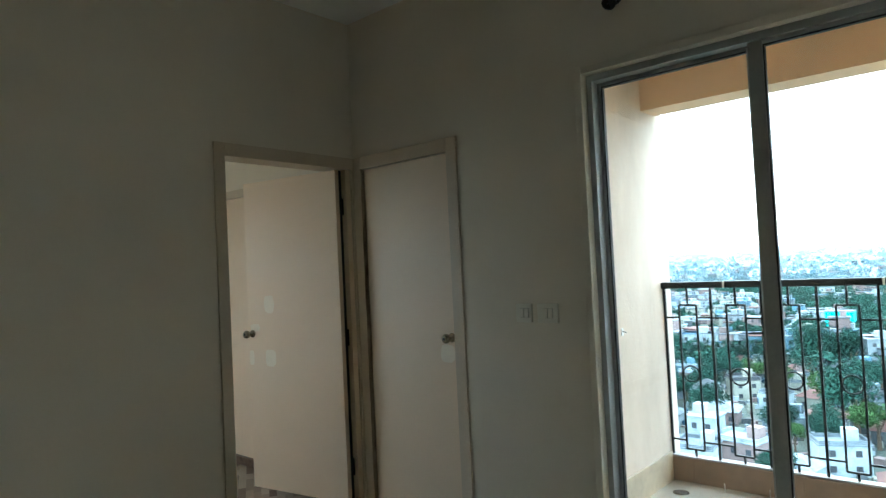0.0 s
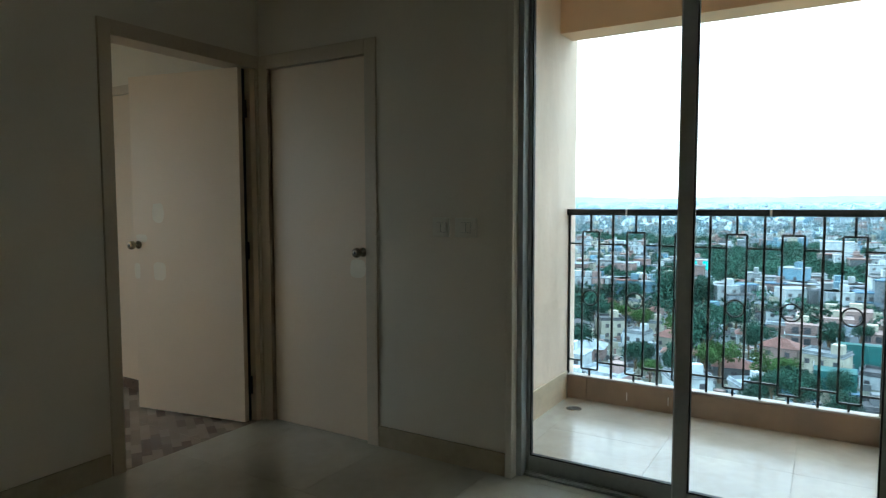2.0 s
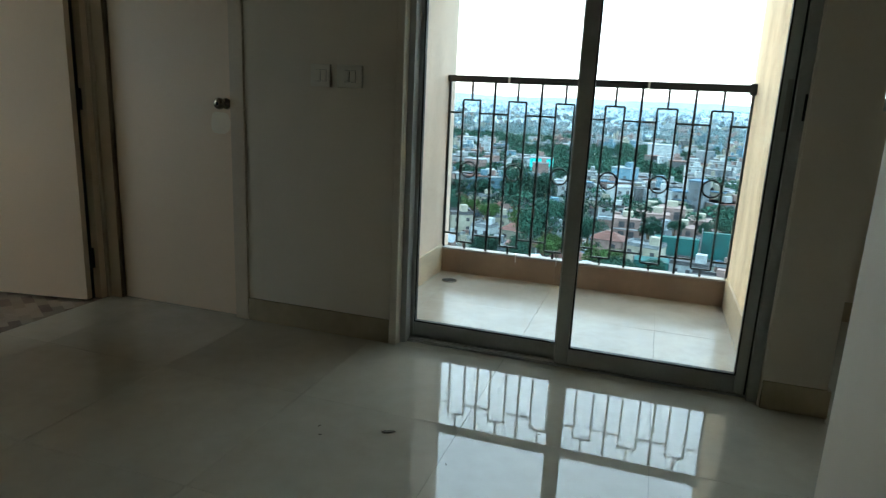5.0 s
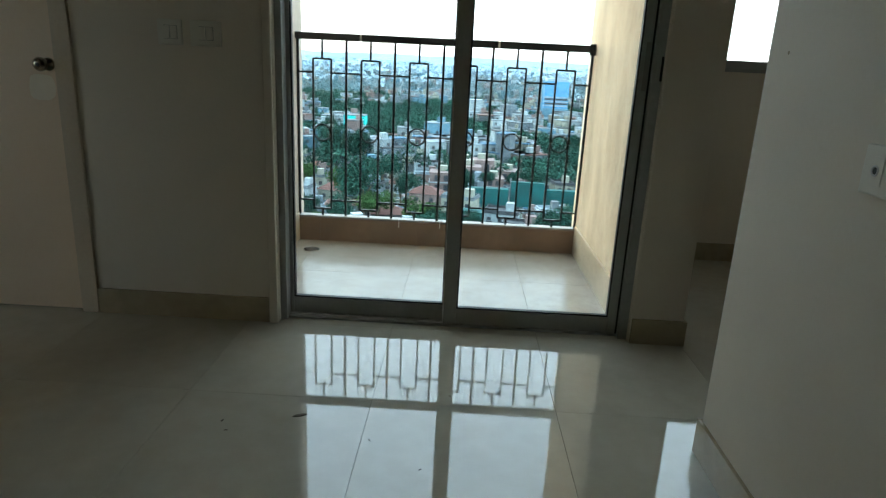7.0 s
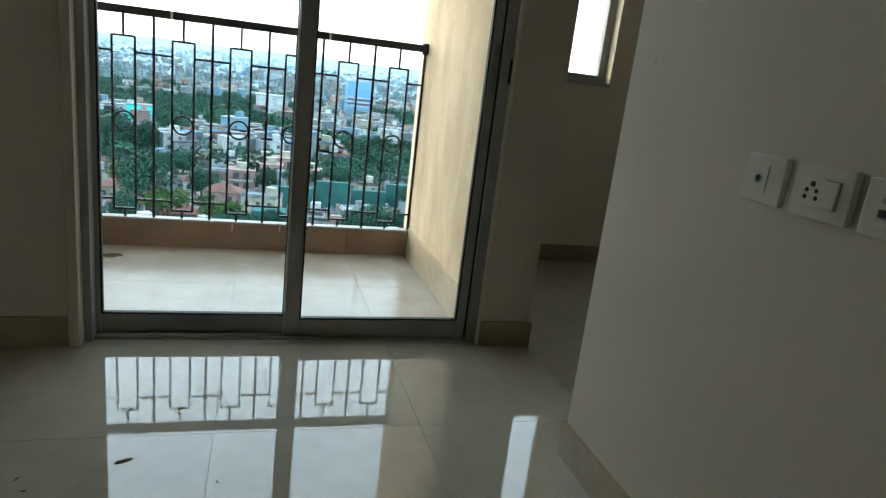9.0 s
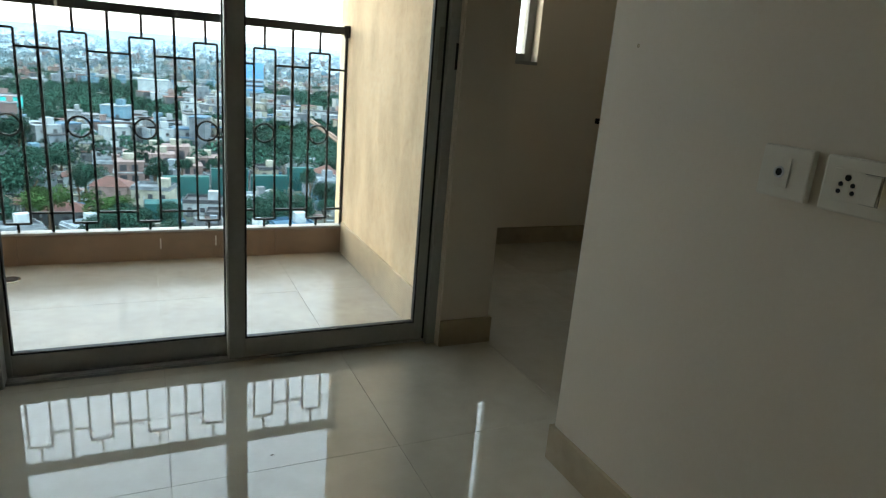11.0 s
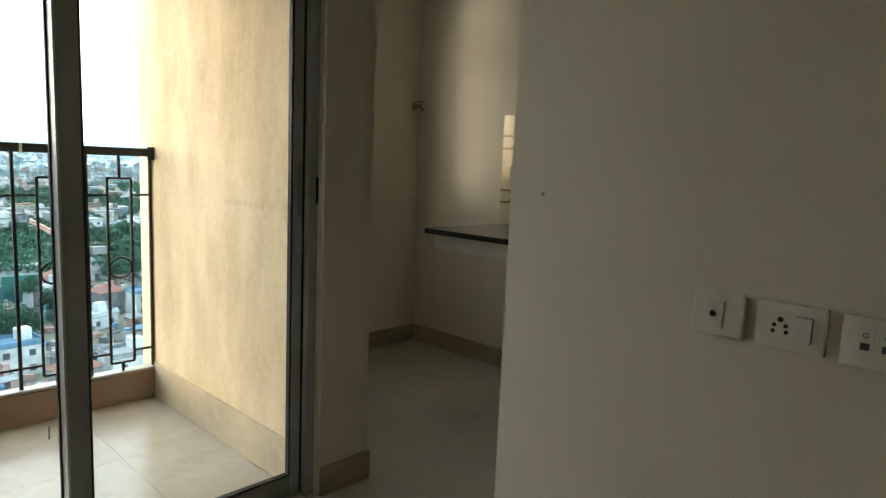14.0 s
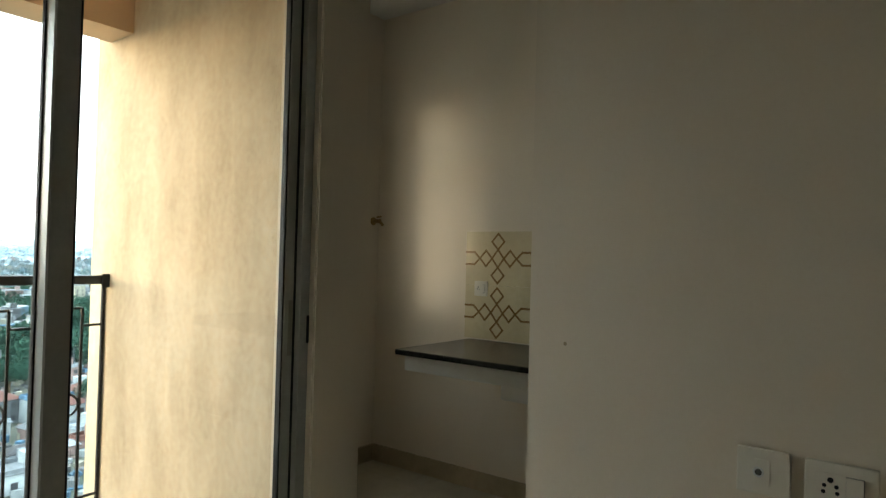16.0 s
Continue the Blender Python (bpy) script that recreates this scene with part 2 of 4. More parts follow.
structure("wall_south", wall("y", -4.62, -4.5, -3.3, 4.95, 0.0, CEIL), M_WALL, "plain white painted wall")
structure("wall_balcony_east", wall("x", PX0, PX1, 0.0, 1.62, -0.3, CEIL), M_BALC, "cream yellow weathered plaster wall of the balcony")
structure("wall_kitchen_west", wall("x", PX1 - 0.002, PX1 + 0.004, 0.0, KY1, 0.0, CEIL), M_WALL, "white painted kitchen side of the pier wall")
structure("wall_pier", wall("y", -0.006, -0.0005, PX0 - 0.008, PX1 + 0.004, 0.0, CEIL), M_WALL, "white painted pier beside the balcony door")
structure("wall_kitchen_north", wall("y", KY1, KY1 + 0.2, PX1 + 0.004, KX1 + 0.12, -0.1, CEIL, [(3.55, 4.235, 1.14, 2.46)]), M_WALL, "white painted kitchen wall with a small window")
structure("wall_kitchen_east", wall("x", KX1, KX1 + 0.12, -4.5, KY1, -0.1, CEIL), M_WALL, "white painted kitchen wall behind the counter")
structure("wall_bedroom_north", wall("y", -0.03, 0.09, -3.3, -0.12, 0.0, CEIL, [(-1.69, -0.86, 0.0, 2.06)]), M_WALL, "white painted bedroom wall with a bathroom door")
structure("wall_bedroom_west", wall("x", -3.42, -3.3, -4.5, 0.09, 0.0, CEIL, [(-4.1, -2.2, 0.75, 2.2)]), M_WALL, "white painted bedroom wall with a window opening")
structure("ceiling", box(-3.42, -4.62, CEIL, 4.95, 1.62, CEIL + 0.15), M_CEIL, "white painted flat ceiling")
structure("floor", box(-3.42, -4.62, -0.2, 4.95, 0.2, -0.004), M_GROUT, "floor slab with dark grouted tile joints")
structure("floor_kitchen", box(PX1, 0.2, -0.2, 4.95, 1.52, -0.004), M_GROUT, "kitchen floor slab with tile joints")
structure("floor_balcony", box(BX0 - 0.15, 0.2, -0.25, PX1 - 0.004, 1.6, BZ - 0.004), M_GROUT, "balcony slab with tile joints")
structure("wall_balcony_west", wall("x", BX0 - 0.15, BX0, 0.2, 1.6, -0.25, CEIL), M_BALC_SHADED, "beige plaster side wall of the balcony")
structure("balcony_beam", box(BX0 + 0.001, 1.28, 2.335, BX1 - 0.001, 1.5, CEIL), M_BEAM, "peach plastered edge beam over the balcony", "beam")
structure("balcony_soffit", box(BX0 + 0.001, 0.201, 2.72, BX1 - 0.001, 1.28, CEIL), M_BEAM, "peach plastered balcony ceiling", "ceiling")
structure("wall_balcony_back", wall("y", 0.2, 0.206, BX0 + 0.001, BX1 - 0.001, BZ, 2.72, [(SX0, SX1, BZ, SZ)]), M_BALC, "cream plaster outer face around the balcony door")
structure("bathroom_back", box(0.0, 0.2, 0.0, BX0 - 0.15, 0.3, CEIL), M_WALL, "plain wall behind the closed door", "wall")
structure("balcony_parapet", box(BX0, 1.45, -0.25, BX1, 1.50, 0.110), M_PARAPET, "low tiled upstand at the balcony edge", "parapet")
structure("balcony_coping", box(BX0, 1.440, 0.110, BX1, 1.507, 0.122, 0.003), M_COPING, "thin white stone coping under the railing", "coping")
structure("threshold", box(SX0, 0.16, -0.03, SX1, 0.2, 0.0), M_COPING, "stone sill of the balcony door", "threshold")


def plaster_bead():
    bm = bmesh.new()
    add_box(bm, SX0 - 0.036, -0.02, 0.0, SX0, 0.0, SZ + 0.036, 0.005)
    add_box(bm, SX0, -0.02, SZ, SX1, 0.0, SZ + 0.036, 0.005)
    return structure("trim_balcony_door", bm, M_WALL, "raised white plaster bead round the balcony door", "trim")


plaster_bead()


def skirting(name, x0, y0, x1, y1, mtl=None, h=0.108, z=0.0, label="beige glossy tile skirting along the wall"):
    return structure(name, box(x0, y0, z, x1, y1, z + h, 0.002), mtl or M_SKIRT, label, "baseboard")


skirting("baseboard_1", 0.843, -0.012, SX0 - 0.036, 0.0)
skirting("baseboard_2", PX0 - 0.008, -0.018, PX1 + 0.016, -0.006)
skirting("baseboard_3", PX1 + 0.004, -0.006, PX1 + 0.016, KY1 - 0.012)
skirting("baseboard_4", XE - 0.012, -4.5, XE, YE + 0.012)
skirting("baseboard_5", XE, YE, XE + 0.127, YE + 0.012)
skirting("baseboard_6", 0.0, -4.5, 0.012, -0.955)
skirting("baseboard_7", PX1 + 0.004, KY1 - 0.012, KX1 - 0.012, KY1)
skirting("baseboard_8", KX1 - 0.012, -4.4, KX1, KY1)
skirting("baseboard_9", BX0, 0.21, BX0 + 0.012, 1.45, M_BSKIRT, 0.181, BZ, "grey beige tile skirting of the balcony")
skirting("baseboard_10", BX1 - 0.012, 0.21, BX1, 1.45, M_BSKIRT, 0.181, BZ, "grey beige tile skirting of the balcony")
skirting("baseboard_11", -3.3, -0.042, -1.70, -0.03, M_STONE, 0.09)


# ---- doors ----
def knob_set(parent, x, y, z, way):
    """Round knob with rose on the face of a leaf; way: +1 or -1 along the leaf's normal (local y)."""
    rose = lathe([(0.025, 0.0), (0.025, 0.004), (0.021, 0.009), (0.012, 0.012), (0.011, 0.03)])
    ball = lathe([(0.011, 0.028), (0.018, 0.034), (0.0255, 0.046), (0.026, 0.056), (0.021, 0.066), (0.012, 0.069)])
    turn = Matrix.Translation((x, y, z)) @ Matrix.Rotation(radians(90 * way), 4, "X")
    for bm in (rose, ball):
        bmesh.ops.transform(bm, matrix=turn, verts=bm.verts)
    r = part("knob_rose", rose, M_STEEL, parent, "round satin steel rose", smooth=True)
    k = part("knob", ball, M_STEEL, r, "round satin steel knob", smooth=True)
    hole = lathe([(0.008, 0.069), (0.0075, 0.0705)], 14)
    bmesh.ops.transform(hole, matrix=turn, verts=hole.verts)
    part("key_face", hole, M_HOLE, r, "dark key slot")


def smudge(parent, x, y, z, w, h, name="filler_patch"):
    bm = bmesh.new()
    n = 14
    vs = [bm.verts.new((x + w / 2 * math.copysign(abs(math.cos(a)) ** 0.6, math.cos(a)) * random.uniform(0.9, 1.05), y, z + h / 2 * math.copysign(abs(math.sin(a)) ** 0.6, math.sin(a)) * random.uniform(0.9, 1.05))) for a in [2 * math.pi * k / n for k in range(n)]]
    f = bm.faces.new(vs)
    r = bmesh.ops.extrude_face_region(bm, geom=[f])
    for v in [g for g in r["geom"] if isinstance(g, bmesh.types.BMVert)]:
        v.co.y += 0.0006
    return part(name, bm, M_PATCH, parent, "whitish square glue residue on the leaf")


# closed bathroom door in the north wall
d1 = thing("door_1", (0, 0, 0), "closed plain cream door with a steel knob", "door", kind="structure")
fr = part("door_frame", box(0.002, -0.014, 0.0, 0.075, 0.1, 2.1, 0.003), M_FRAMEW, d1, "cream painted timber jamb")
part("door_jamb", box(0.772, -0.014, 0.0, 0.842, 0.1, 2.1, 0.003), M_FRAMEW, d1, "cream painted timber jamb")
part("door_head", box(0.075, -0.014, 2.025, 0.772, 0.1, 2.1, 0.003), M_FRAMEW, d1, "cream painted timber head")
lf = part("door_leaf", box(0.081, 0.012, 0.004, 0.7695, 0.047, 2.021, 0.0025), M_DOOR, d1, "plain cream laminate leaf")
knob_set(lf, 0.735, 0.012, 1.012, 1)
smudge(lf, 0.700, 0.0112, 0.925, 0.105, 0.10)
# solid black strip, stands in for the shade between jamb and leaf
part("shadow_gap", box(0.0752, 0.03, 0.0, 0.0808, 0.047, 2.024), M_RUBBER, d1, "black strip for the shade along the hinge side")

# bedroom doorway in the west wall, its leaf standing open into the bedroom
d2 = thing("door_2", (0, 0, 0), "plain cream door standing open into the bedroom", "door", kind="structure")
part("door_jamb", box(-0.134, -0.945, 0.0, 0.014, -0.885, 2.1, 0.003), M_FRAMEW, d2, "cream painted timber jamb")
part("door_jamb", box(-0.134, -0.030, 0.0, 0.012, -0.004, 2.1, 0.003), M_FRAMEW, d2, "cream painted timber jamb")
part("door_head", box(-0.134, -0.885, 2.03, 0.014, -0.030, 2.1, 0.003), M_FRAMEW, d2, "cream painted timber head")
lf = part("door_leaf", box(0.0, -0.035, 0.01, 0.80, 0.0, 2.025, 0.0025), M_DOOR, d2, "plain cream laminate leaf, open")
lf.matrix_basis = pose(-0.02, -0.136, 0, 0, 0, 190.4)
knob_set(lf, 0.76, 0.0, 1.02, -1)
for sx, sz, sw, sh in ((0.60, 1.215, 0.09, 0.12), (0.60, 0.865, 0.10, 0.11), (0.775, 0.86, 0.045, 0.10), (0.735, 1.06, 0.09, 0.05)):
    smudge(lf, sx, 0.0002, sz, sw, sh)
part("door_stop", box(-0.134, -0.066, 0.0, -0.002, -0.0305, 2.029, 0.003), M_DOOR, d2, "pale rebate strip of the jamb")
# black filler paints the shade of the open hinge gap
part("shadow_gap", box(-0.130, -0.100, 0.0, -0.045, -0.0665, 2.029), M_RUBBER, d2, "black strip for the shade behind the hinges")
for hz in (0.22, 1.0, 1.8):
    part("hinge", cyl((-0.014, -0.092, hz - 0.05), (-0.014, -0.092, hz + 0.05), 0.009, seg=10), M_RUBBER, d2, "dark steel hinge")

# bathroom door of the bedroom, seen past the open leaf
d3 = thing("door_3", (0, 0, 0), "closed cream bathroom door over a brown stone threshold", "door", kind="structure")
part("door_leaf", box(-1.63, -0.02, 0.06, -0.92, 0.015, 2.0, 0.002), M_DOOR, d3)
part("door_jamb", box(-1.69, -0.038, 0.06, -1.63, 0.06, 2.06, 0.002), M_FRAMEW, d3)
part("door_jamb", box(-0.92, -0.038, 0.06, -0.86, 0.06, 2.06, 0.002), M_FRAMEW, d3)
part("door_head", box(-1.63, -0.038, 2.0, -0.92, 0.06, 2.06, 0.002), M_FRAMEW, d3)
part("door_threshold", box(-1.70, -0.045, 0.0, -0.85, 0.08, 0.06, 0.003), M_STONE, d3, "polished brown stone threshold")
structure("bathroom_wall_bedroom", box(-1.95, 0.092, 0.0, -0.7, 0.2, CEIL), M_WALL, "plain wall behind the bathroom door", "wall")

# bedroom window, the source of its daylight
w2 = thing("window_2", (-3.36, -3.15, 0.75), "wide grey aluminium bedroom window", "window", kind="structure")
for a, b in (((-0.03, -0.95, 0.0), (0.03, -0.9, 1.45)), ((-0.03, 0.9, 0.0), (0.03, 0.95, 1.45)), ((-0.03, -0.9, 0.0), (0.03, 0.9, 0.05)), ((-0.03, -0.9, 1.4), (0.03, 0.9, 1.45)), ((-0.03, -0.025, 0.05), (0.03, 0.025, 1.4))):
    part("window_frame", box(*a, *b, 0.002), M_ALU, w2)


# ---- sliding balcony door ----
def pane(parent, x0, x1, y, z0, z1):
    g = part("glass_pane", box(x0, y - 0.0025, z0, x1, y + 0.0025, z1), M_GLASS, parent, "clear glass pane")
    g.visible_shadow = False
    return g


sd = thing("balcony_sliding_door", (0, 0, 0), "closed two-panel sliding balcony door in grey aluminium", "sliding door")
part("outer_jamb", box(SX0, 0.03, 0.0, SX0 + 0.027, 0.14, SZ, 0.002), M_ALU, sd, "grey aluminium jamb")
part("outer_jamb", box(SX1 - 0.038, 0.022, 0.0, SX1, 0.14, SZ, 0.002), M_ALU, sd, "grey aluminium jamb")
part("jamb_gasket", box(SX1 - 0.045, 0.046, 0.014, SX1 - 0.038, 0.12, SZ - 0.03), M_RUBBER, sd, "black brush seal beside the jamb")
part("outer_head", box(SX0 + 0.027, 0.03, SZ - 0.03, SX1 - 0.038, 0.14, SZ, 0.002), M_ALU, sd, "grey aluminium head track")
part("sill_track", box(SX0 + 0.027, 0.052, -0.004, SX1 - 0.038, 0.14, 0.008, 0.001), M_ALU, sd, "grey aluminium sill track")
for ty in (0.064, 0.100, 0.130):
    part("track_rib", box(SX0 + 0.03, ty, 0.008, SX1 - 0.046, ty + 0.004, 0.018), M_ALUL, sd)


def panel(name, x0, x1, y0, y1, sl, sr, label):
    """One sliding panel: stiles, rails, gaskets and glass."""
    p = part(name, box(x0, y0, 0.014, x0 + sl, y1, SZ - 0.03, 0.003), M_ALU, sd, label)
    part("stile", box(x1 - sr, y0, 0.014, x1, y1, SZ - 0.03, 0.003), M_ALU, p)
    part("bottom_rail", box(x0 + sl, y0 + 0.001, 0.014, x1 - sr, y1 - 0.001, 0.084, 0.003), M_ALU, p)
    part("top_rail", box(x0 + sl, y0 + 0.001, 2.198, x1 - sr, y1 - 0.001, SZ - 0.03, 0.003), M_ALU, p)
    g0, g1 = x0 + sl, x1 - sr
    for a in ((g0, 0.084, g0 + 0.006, 2.198), (g1 - 0.006, 0.084, g1, 2.198), (g0 + 0.006, 0.084, g1 - 0.006, 0.090), (g0 + 0.006, 2.192, g1 - 0.006, 2.198)):
        part("gasket", box(a[0], y0 + 0.004, a[1], a[2], y1 - 0.004, a[3]), M_RUBBER, p)
    pane(p, g0 + 0.003, g1 - 0.003, (y0 + y1) / 2, 0.087, 2.195)
    return p


pl = panel("left_panel", SX0 + 0.027, 2.350, 0.086, 0.118, 0.016, 0.024, "fixed grey panel on the outer track")
pr = panel("right_panel", 2.305, SX1 - 0.045, 0.048, 0.080, 0.054, 0.036, "sliding grey panel on the inner track")
# paler than the stile: daylight on this side face is put into its colour
part("interlock_strip", box(2.2995, 0.049, 0.02, 2.305, 0.099, 2.197), M_ALUL, pr, "interlock strip, sky light painted into its pale aluminium")
part("latch_recess", box(SX1 - 0.010, 0.0185, 1.06, SX1 - 0.001, 0.0225, 1.15, 0.001), M_RUBBER, sd, "black latch slot in the jamb")
part("lock_plate", box(SX1 - 0.066, 0.0455, 1.02, SX1 - 0.048, 0.048, 1.2, 0.001), M_PLATEG, pr, "worn aluminium lock plate")
part("interlock_gasket", box(2.2955, 0.094, 0.088, 2.2994, 0.110, 2.195), M_RUBBER, pr)
for sx, sz in ((2.096, 0.415), (2.268, 0.42)):
    part("tape_scrap", box(sx, 0.0982, sz, sx + 0.004, 0.0992, sz + 0.035), M_PAPER, pl, "white paint drip on the glass")


# ---- railing ----
RY = 1.468
rl = thing("balcony_railing", (0, 0, 0), "black wrought iron railing with rectangles and rings", "railing")
part("handrail", box(BX0, RY - 0.03, 1.19, BX1, RY + 0.03, 1.230, 0.003), M_IRON, rl, "flat black iron handrail")
part("bracket", box(BX1 - 0.035, RY - 0.04, 1.175, BX1, RY - 0.03, 1.238, 0.003), M_IRON, rl)
for tx in (1.717, 2.534):
    part("tape_wrap", box(tx - 0.006, RY - 0.0315, 1.189, tx + 0.006, RY + 0.0315, 1.2315, 0.001), M_PAPER, rl, "scrap of white tape round the handrail")
MODS = 6
step = (BX1 - BX0 - 0.02) / MODS
Z0, Z1, ZB, ZT = 0.165, 1.082, 0.218, 1.002
full = mesh_of(box(-0.007, -0.007, 0.115, 0.007, 0.007, 1.193, 0.001), "bar", M_IRON)
side = mesh_of(box(-0.0055, -0.0055, Z0, 0.0055, 0.0055, Z1), "side_bar", M_IRON)
cap = mesh_of(box(-0.055, -0.0055, -0.0055, 0.055, 0.0055, 0.0055), "cap_bar", M_IRON)
stub_t = mesh_of(box(-0.006, -0.006, Z1, 0.006, 0.006, 1.192), "stub", M_IRON)
stub_b = mesh_of(box(-0.006, -0.006, 0.118, 0.006, 0.006, Z0), "stub", M_IRON)
link = mesh_of(box(-(step - 0.11) / 2, -0.005, -0.0055, (step - 0.11) / 2, 0.005, 0.0055), "link_bar", M_IRON)
half = mesh_of(box(0, -0.005, -0.0055, (step - 0.11) / 2, 0.005, 0.0055), "link_bar", M_IRON)
loop = mesh_of(ring((0, 0, 0), 0.050, 0.0055), "ring", M_IRON, True)


def rail_piece(me, x, z=0.0):
    ob = new(me.name.split(".")[0], me)
    ob.location, ob.parent = (x, RY, z), rl


for k in range(MODS + 1):
    x = BX0 + 0.01 + k * step
    rail_piece(full, x)
    for z in (ZB, ZT):
        if k == 0:
            rail_piece(half, x, z)
        elif k == MODS:
            rail_piece(half, x - (step - 0.11) / 2, z)
        else:
            rail_piece(link, x, z)
    if k < MODS:
        c = x + step / 2
        rail_piece(side, c - 0.055)
        rail_piece(side, c + 0.055)
        rail_piece(cap, c, Z0)
        rail_piece(cap, c, Z1)
        rail_piece(stub_t, c)
        rail_piece(stub_b, c)
        rail_piece(loop, c, 0.645)

dr = thing("floor_drain", (1.46, 1.235, BZ), "round steel floor drain in the balcony tiles", "drain")
part("drain_rim", ring((0, 0, 0.002), 0.045, 0.004), M_STEEL, dr).rotation_euler = (radians(90), 0, 0)
part("drain_cup", lathe([(0.042, -0.001), (0.042, 0.003)]), M_STEEL, dr)
for k in range(-3, 4):
    part("slot", box(k * 0.011 - 0.002, -0.028, 0.003, k * 0.011 + 0.002, 0.028, 0.0042), M_HOLE, dr)


# ---- sockets and switches ----
def plate(name, width, height, place, label, category, group):
    """Surface box with cover plate in local x (along wall), z up; y is out of the wall."""
    t = thing(name, place, label, category, group)
    part("back_box", box(-width / 2 + 0.003, 0.0, -height / 2 + 0.003, width / 2 - 0.003, 0.010, height / 2 - 0.003), M_PLATEG, t)
    part("cover_plate", box(-width / 2, 0.010, -height / 2, width / 2, 0.024, height / 2, 0.0035), M_PLATE, t, "white plastic cover plate")
    return t


def rocker(t, x, w=0.022, h=0.046):
    bm = box(x - w / 2, 0.024, -h / 2, x + w / 2, 0.0285, h / 2, 0.0015)
    for v in bm.verts:
        if v.co.y > 0.026 and v.co.z < 0:
            v.co.y += 0.002
    part("rocker", bm, M_PLATE, t)
    part("rocker_gap", box(x - w / 2 - 0.0012, 0.0236, -h / 2 - 0.0012, x + w / 2 + 0.0012, 0.0243, h / 2 + 0.0012), M_PLATEG, t)


def pin_holes(t, x, pts):
    for px, pz, r in pts:
        part("pin_hole", cyl((x + px, 0.0245, pz), (x + px, 0.0262, pz), r, seg=12), M_HOLE, t)


EAST = Matrix.Rotation(radians(90), 4, "Z")
s1 = plate("antenna_socket", 0.098, 0.09, Matrix.Translation((XE + 0.008, -1.347, 0.937)) @ EAST, "white square antenna socket plate on the wall", "socket", "sockets on the partition")
part("insert", box(-0.012, 0.024, -0.026, 0.016, 0.026, 0.026, 0.001), M_PLATE, s1)
part("coax_ring", ring((0.008, 0.026, 0.0), 0.0085, 0.002), M_ALUL, s1)
pin_holes(s1, 0.008, [(0, 0, 0.0075)])
s2 = plate("power_socket", 0.120, 0.09, Matrix.Translation((XE + 0.008, -1.480, 0.936)) @ EAST, "white five-pin power socket with a switch", "socket", "sockets on the partition")
part("insert", box(-0.008, 0.024, -0.026, 0.042, 0.0255, 0.026, 0.001), M_PLATE, s2)
pin_holes(s2, 0.017, [(0, 0.013, 0.0052), (-0.010, 0.002, 0.0038), (0.010, 0.002, 0.0038), (-0.0115, -0.010, 0.0038), (0.0115, -0.010, 0.0038)])
rocker(s2, -0.0225, 0.028)
s3 = plate("data_socket", 0.126, 0.09, Matrix.Translation((XE + 0.008, -1.625, 0.934)) @ EAST, "white data socket plate with two square ports", "socket", "sockets on the partition")
for px in (0.026, -0.006):
    part("insert", box(px - 0.013, 0.024, -0.026, px + 0.013, 0.0255, 0.026, 0.001), M_PLATE, s3)
    part("port", box(px - 0.007, 0.0255, -0.012, px + 0.007, 0.0262, 0.0), M_PORT, s3)
    part("icon_ring", ring((px, 0.0256, 0.014), 0.004, 0.001), M_PLATEG, s3)

NORTH = Matrix.Rotation(radians(180), 4, "Z")
for nx, w in ((1.226, 0.092), (1.362, 0.115)):
    sw = plate("light_switch", w, 0.092, Matrix.Translation((nx, 0.012, 1.152)) @ NORTH, "white modular light switch plate on the wall", "light switch", "switches by the balcony door")
    rocker(sw, -0.018)
    rocker(sw, 0.010)

lh = thing("lamp_holder", Matrix.Translation((1.787, 0.0, 2.56)), "dark brown bakelite lamp holder on the wall, without bulb", "lamp holder")
base = lathe([(0.045, 0.0), (0.045, 0.012), (0.036, 0.02)])
bmesh.ops.transform(base, matrix=Matrix.Rotation(radians(90), 4, "X"), verts=base.verts)
part("base_plate", base, M_BAKE, lh, smooth=True)
cup = lathe([(0.016, 0.0), (0.018, 0.02), (0.026, 0.028), (0.028, 0.06), (0.031, 0.063), (0.031, 0.072), (0.022, 0.074)])
bmesh.ops.transform(cup, matrix=Matrix.Translation((0, -0.015, 0)) @ Matrix.Rotation(radians(140), 4, "X"), verts=cup.verts)
part("socket_cup", cup, M_BAKE, lh, "brown bakelite cup tilted down", smooth=True)

mk = thing("wall_chip", Matrix.Translation((XE, -0.9, 1.148)), "small chipped dent in the painted wall", "wall mark")
part("chip", lathe([(0.005, 0.0), (0.003, 0.0008)], 9), M_SKIRT, mk).rotation_euler = (0, radians(-90), 0)

# ---- kitchen ----
KW0, KW1, KZ0, KZ1 = 3.55, 4.235, 1.14, 2.46
w1 = thing("window_1", (0, 0, 0), "small grey aluminium kitchen window with clear glass", "window", kind="structure")
for a in ((KW0, KZ0, KW0 + 0.04, KZ1), (KW1 - 0.05, KZ0, KW1, KZ1), (KW0 + 0.04, KZ0, KW1 - 0.05, KZ0 + 0.045), (KW0 + 0.04, KZ1 - 0.045, KW1 - 0.05, KZ1)):
    part("window_frame", box(a[0], KY1 + 0.07, a[1], a[2], KY1 + 0.12, a[3], 0.002), M_ALU, w1)
part("transom", box(KW0 + 0.04, KY1 + 0.065, 2.03, KW1 - 0.05, KY1 + 0.125, 2.10, 0.002), M_ALU, w1)
pane(w1, KW0 + 0.038, KW1 - 0.048, KY1 + 0.095, KZ0 + 0.043, 2.032)
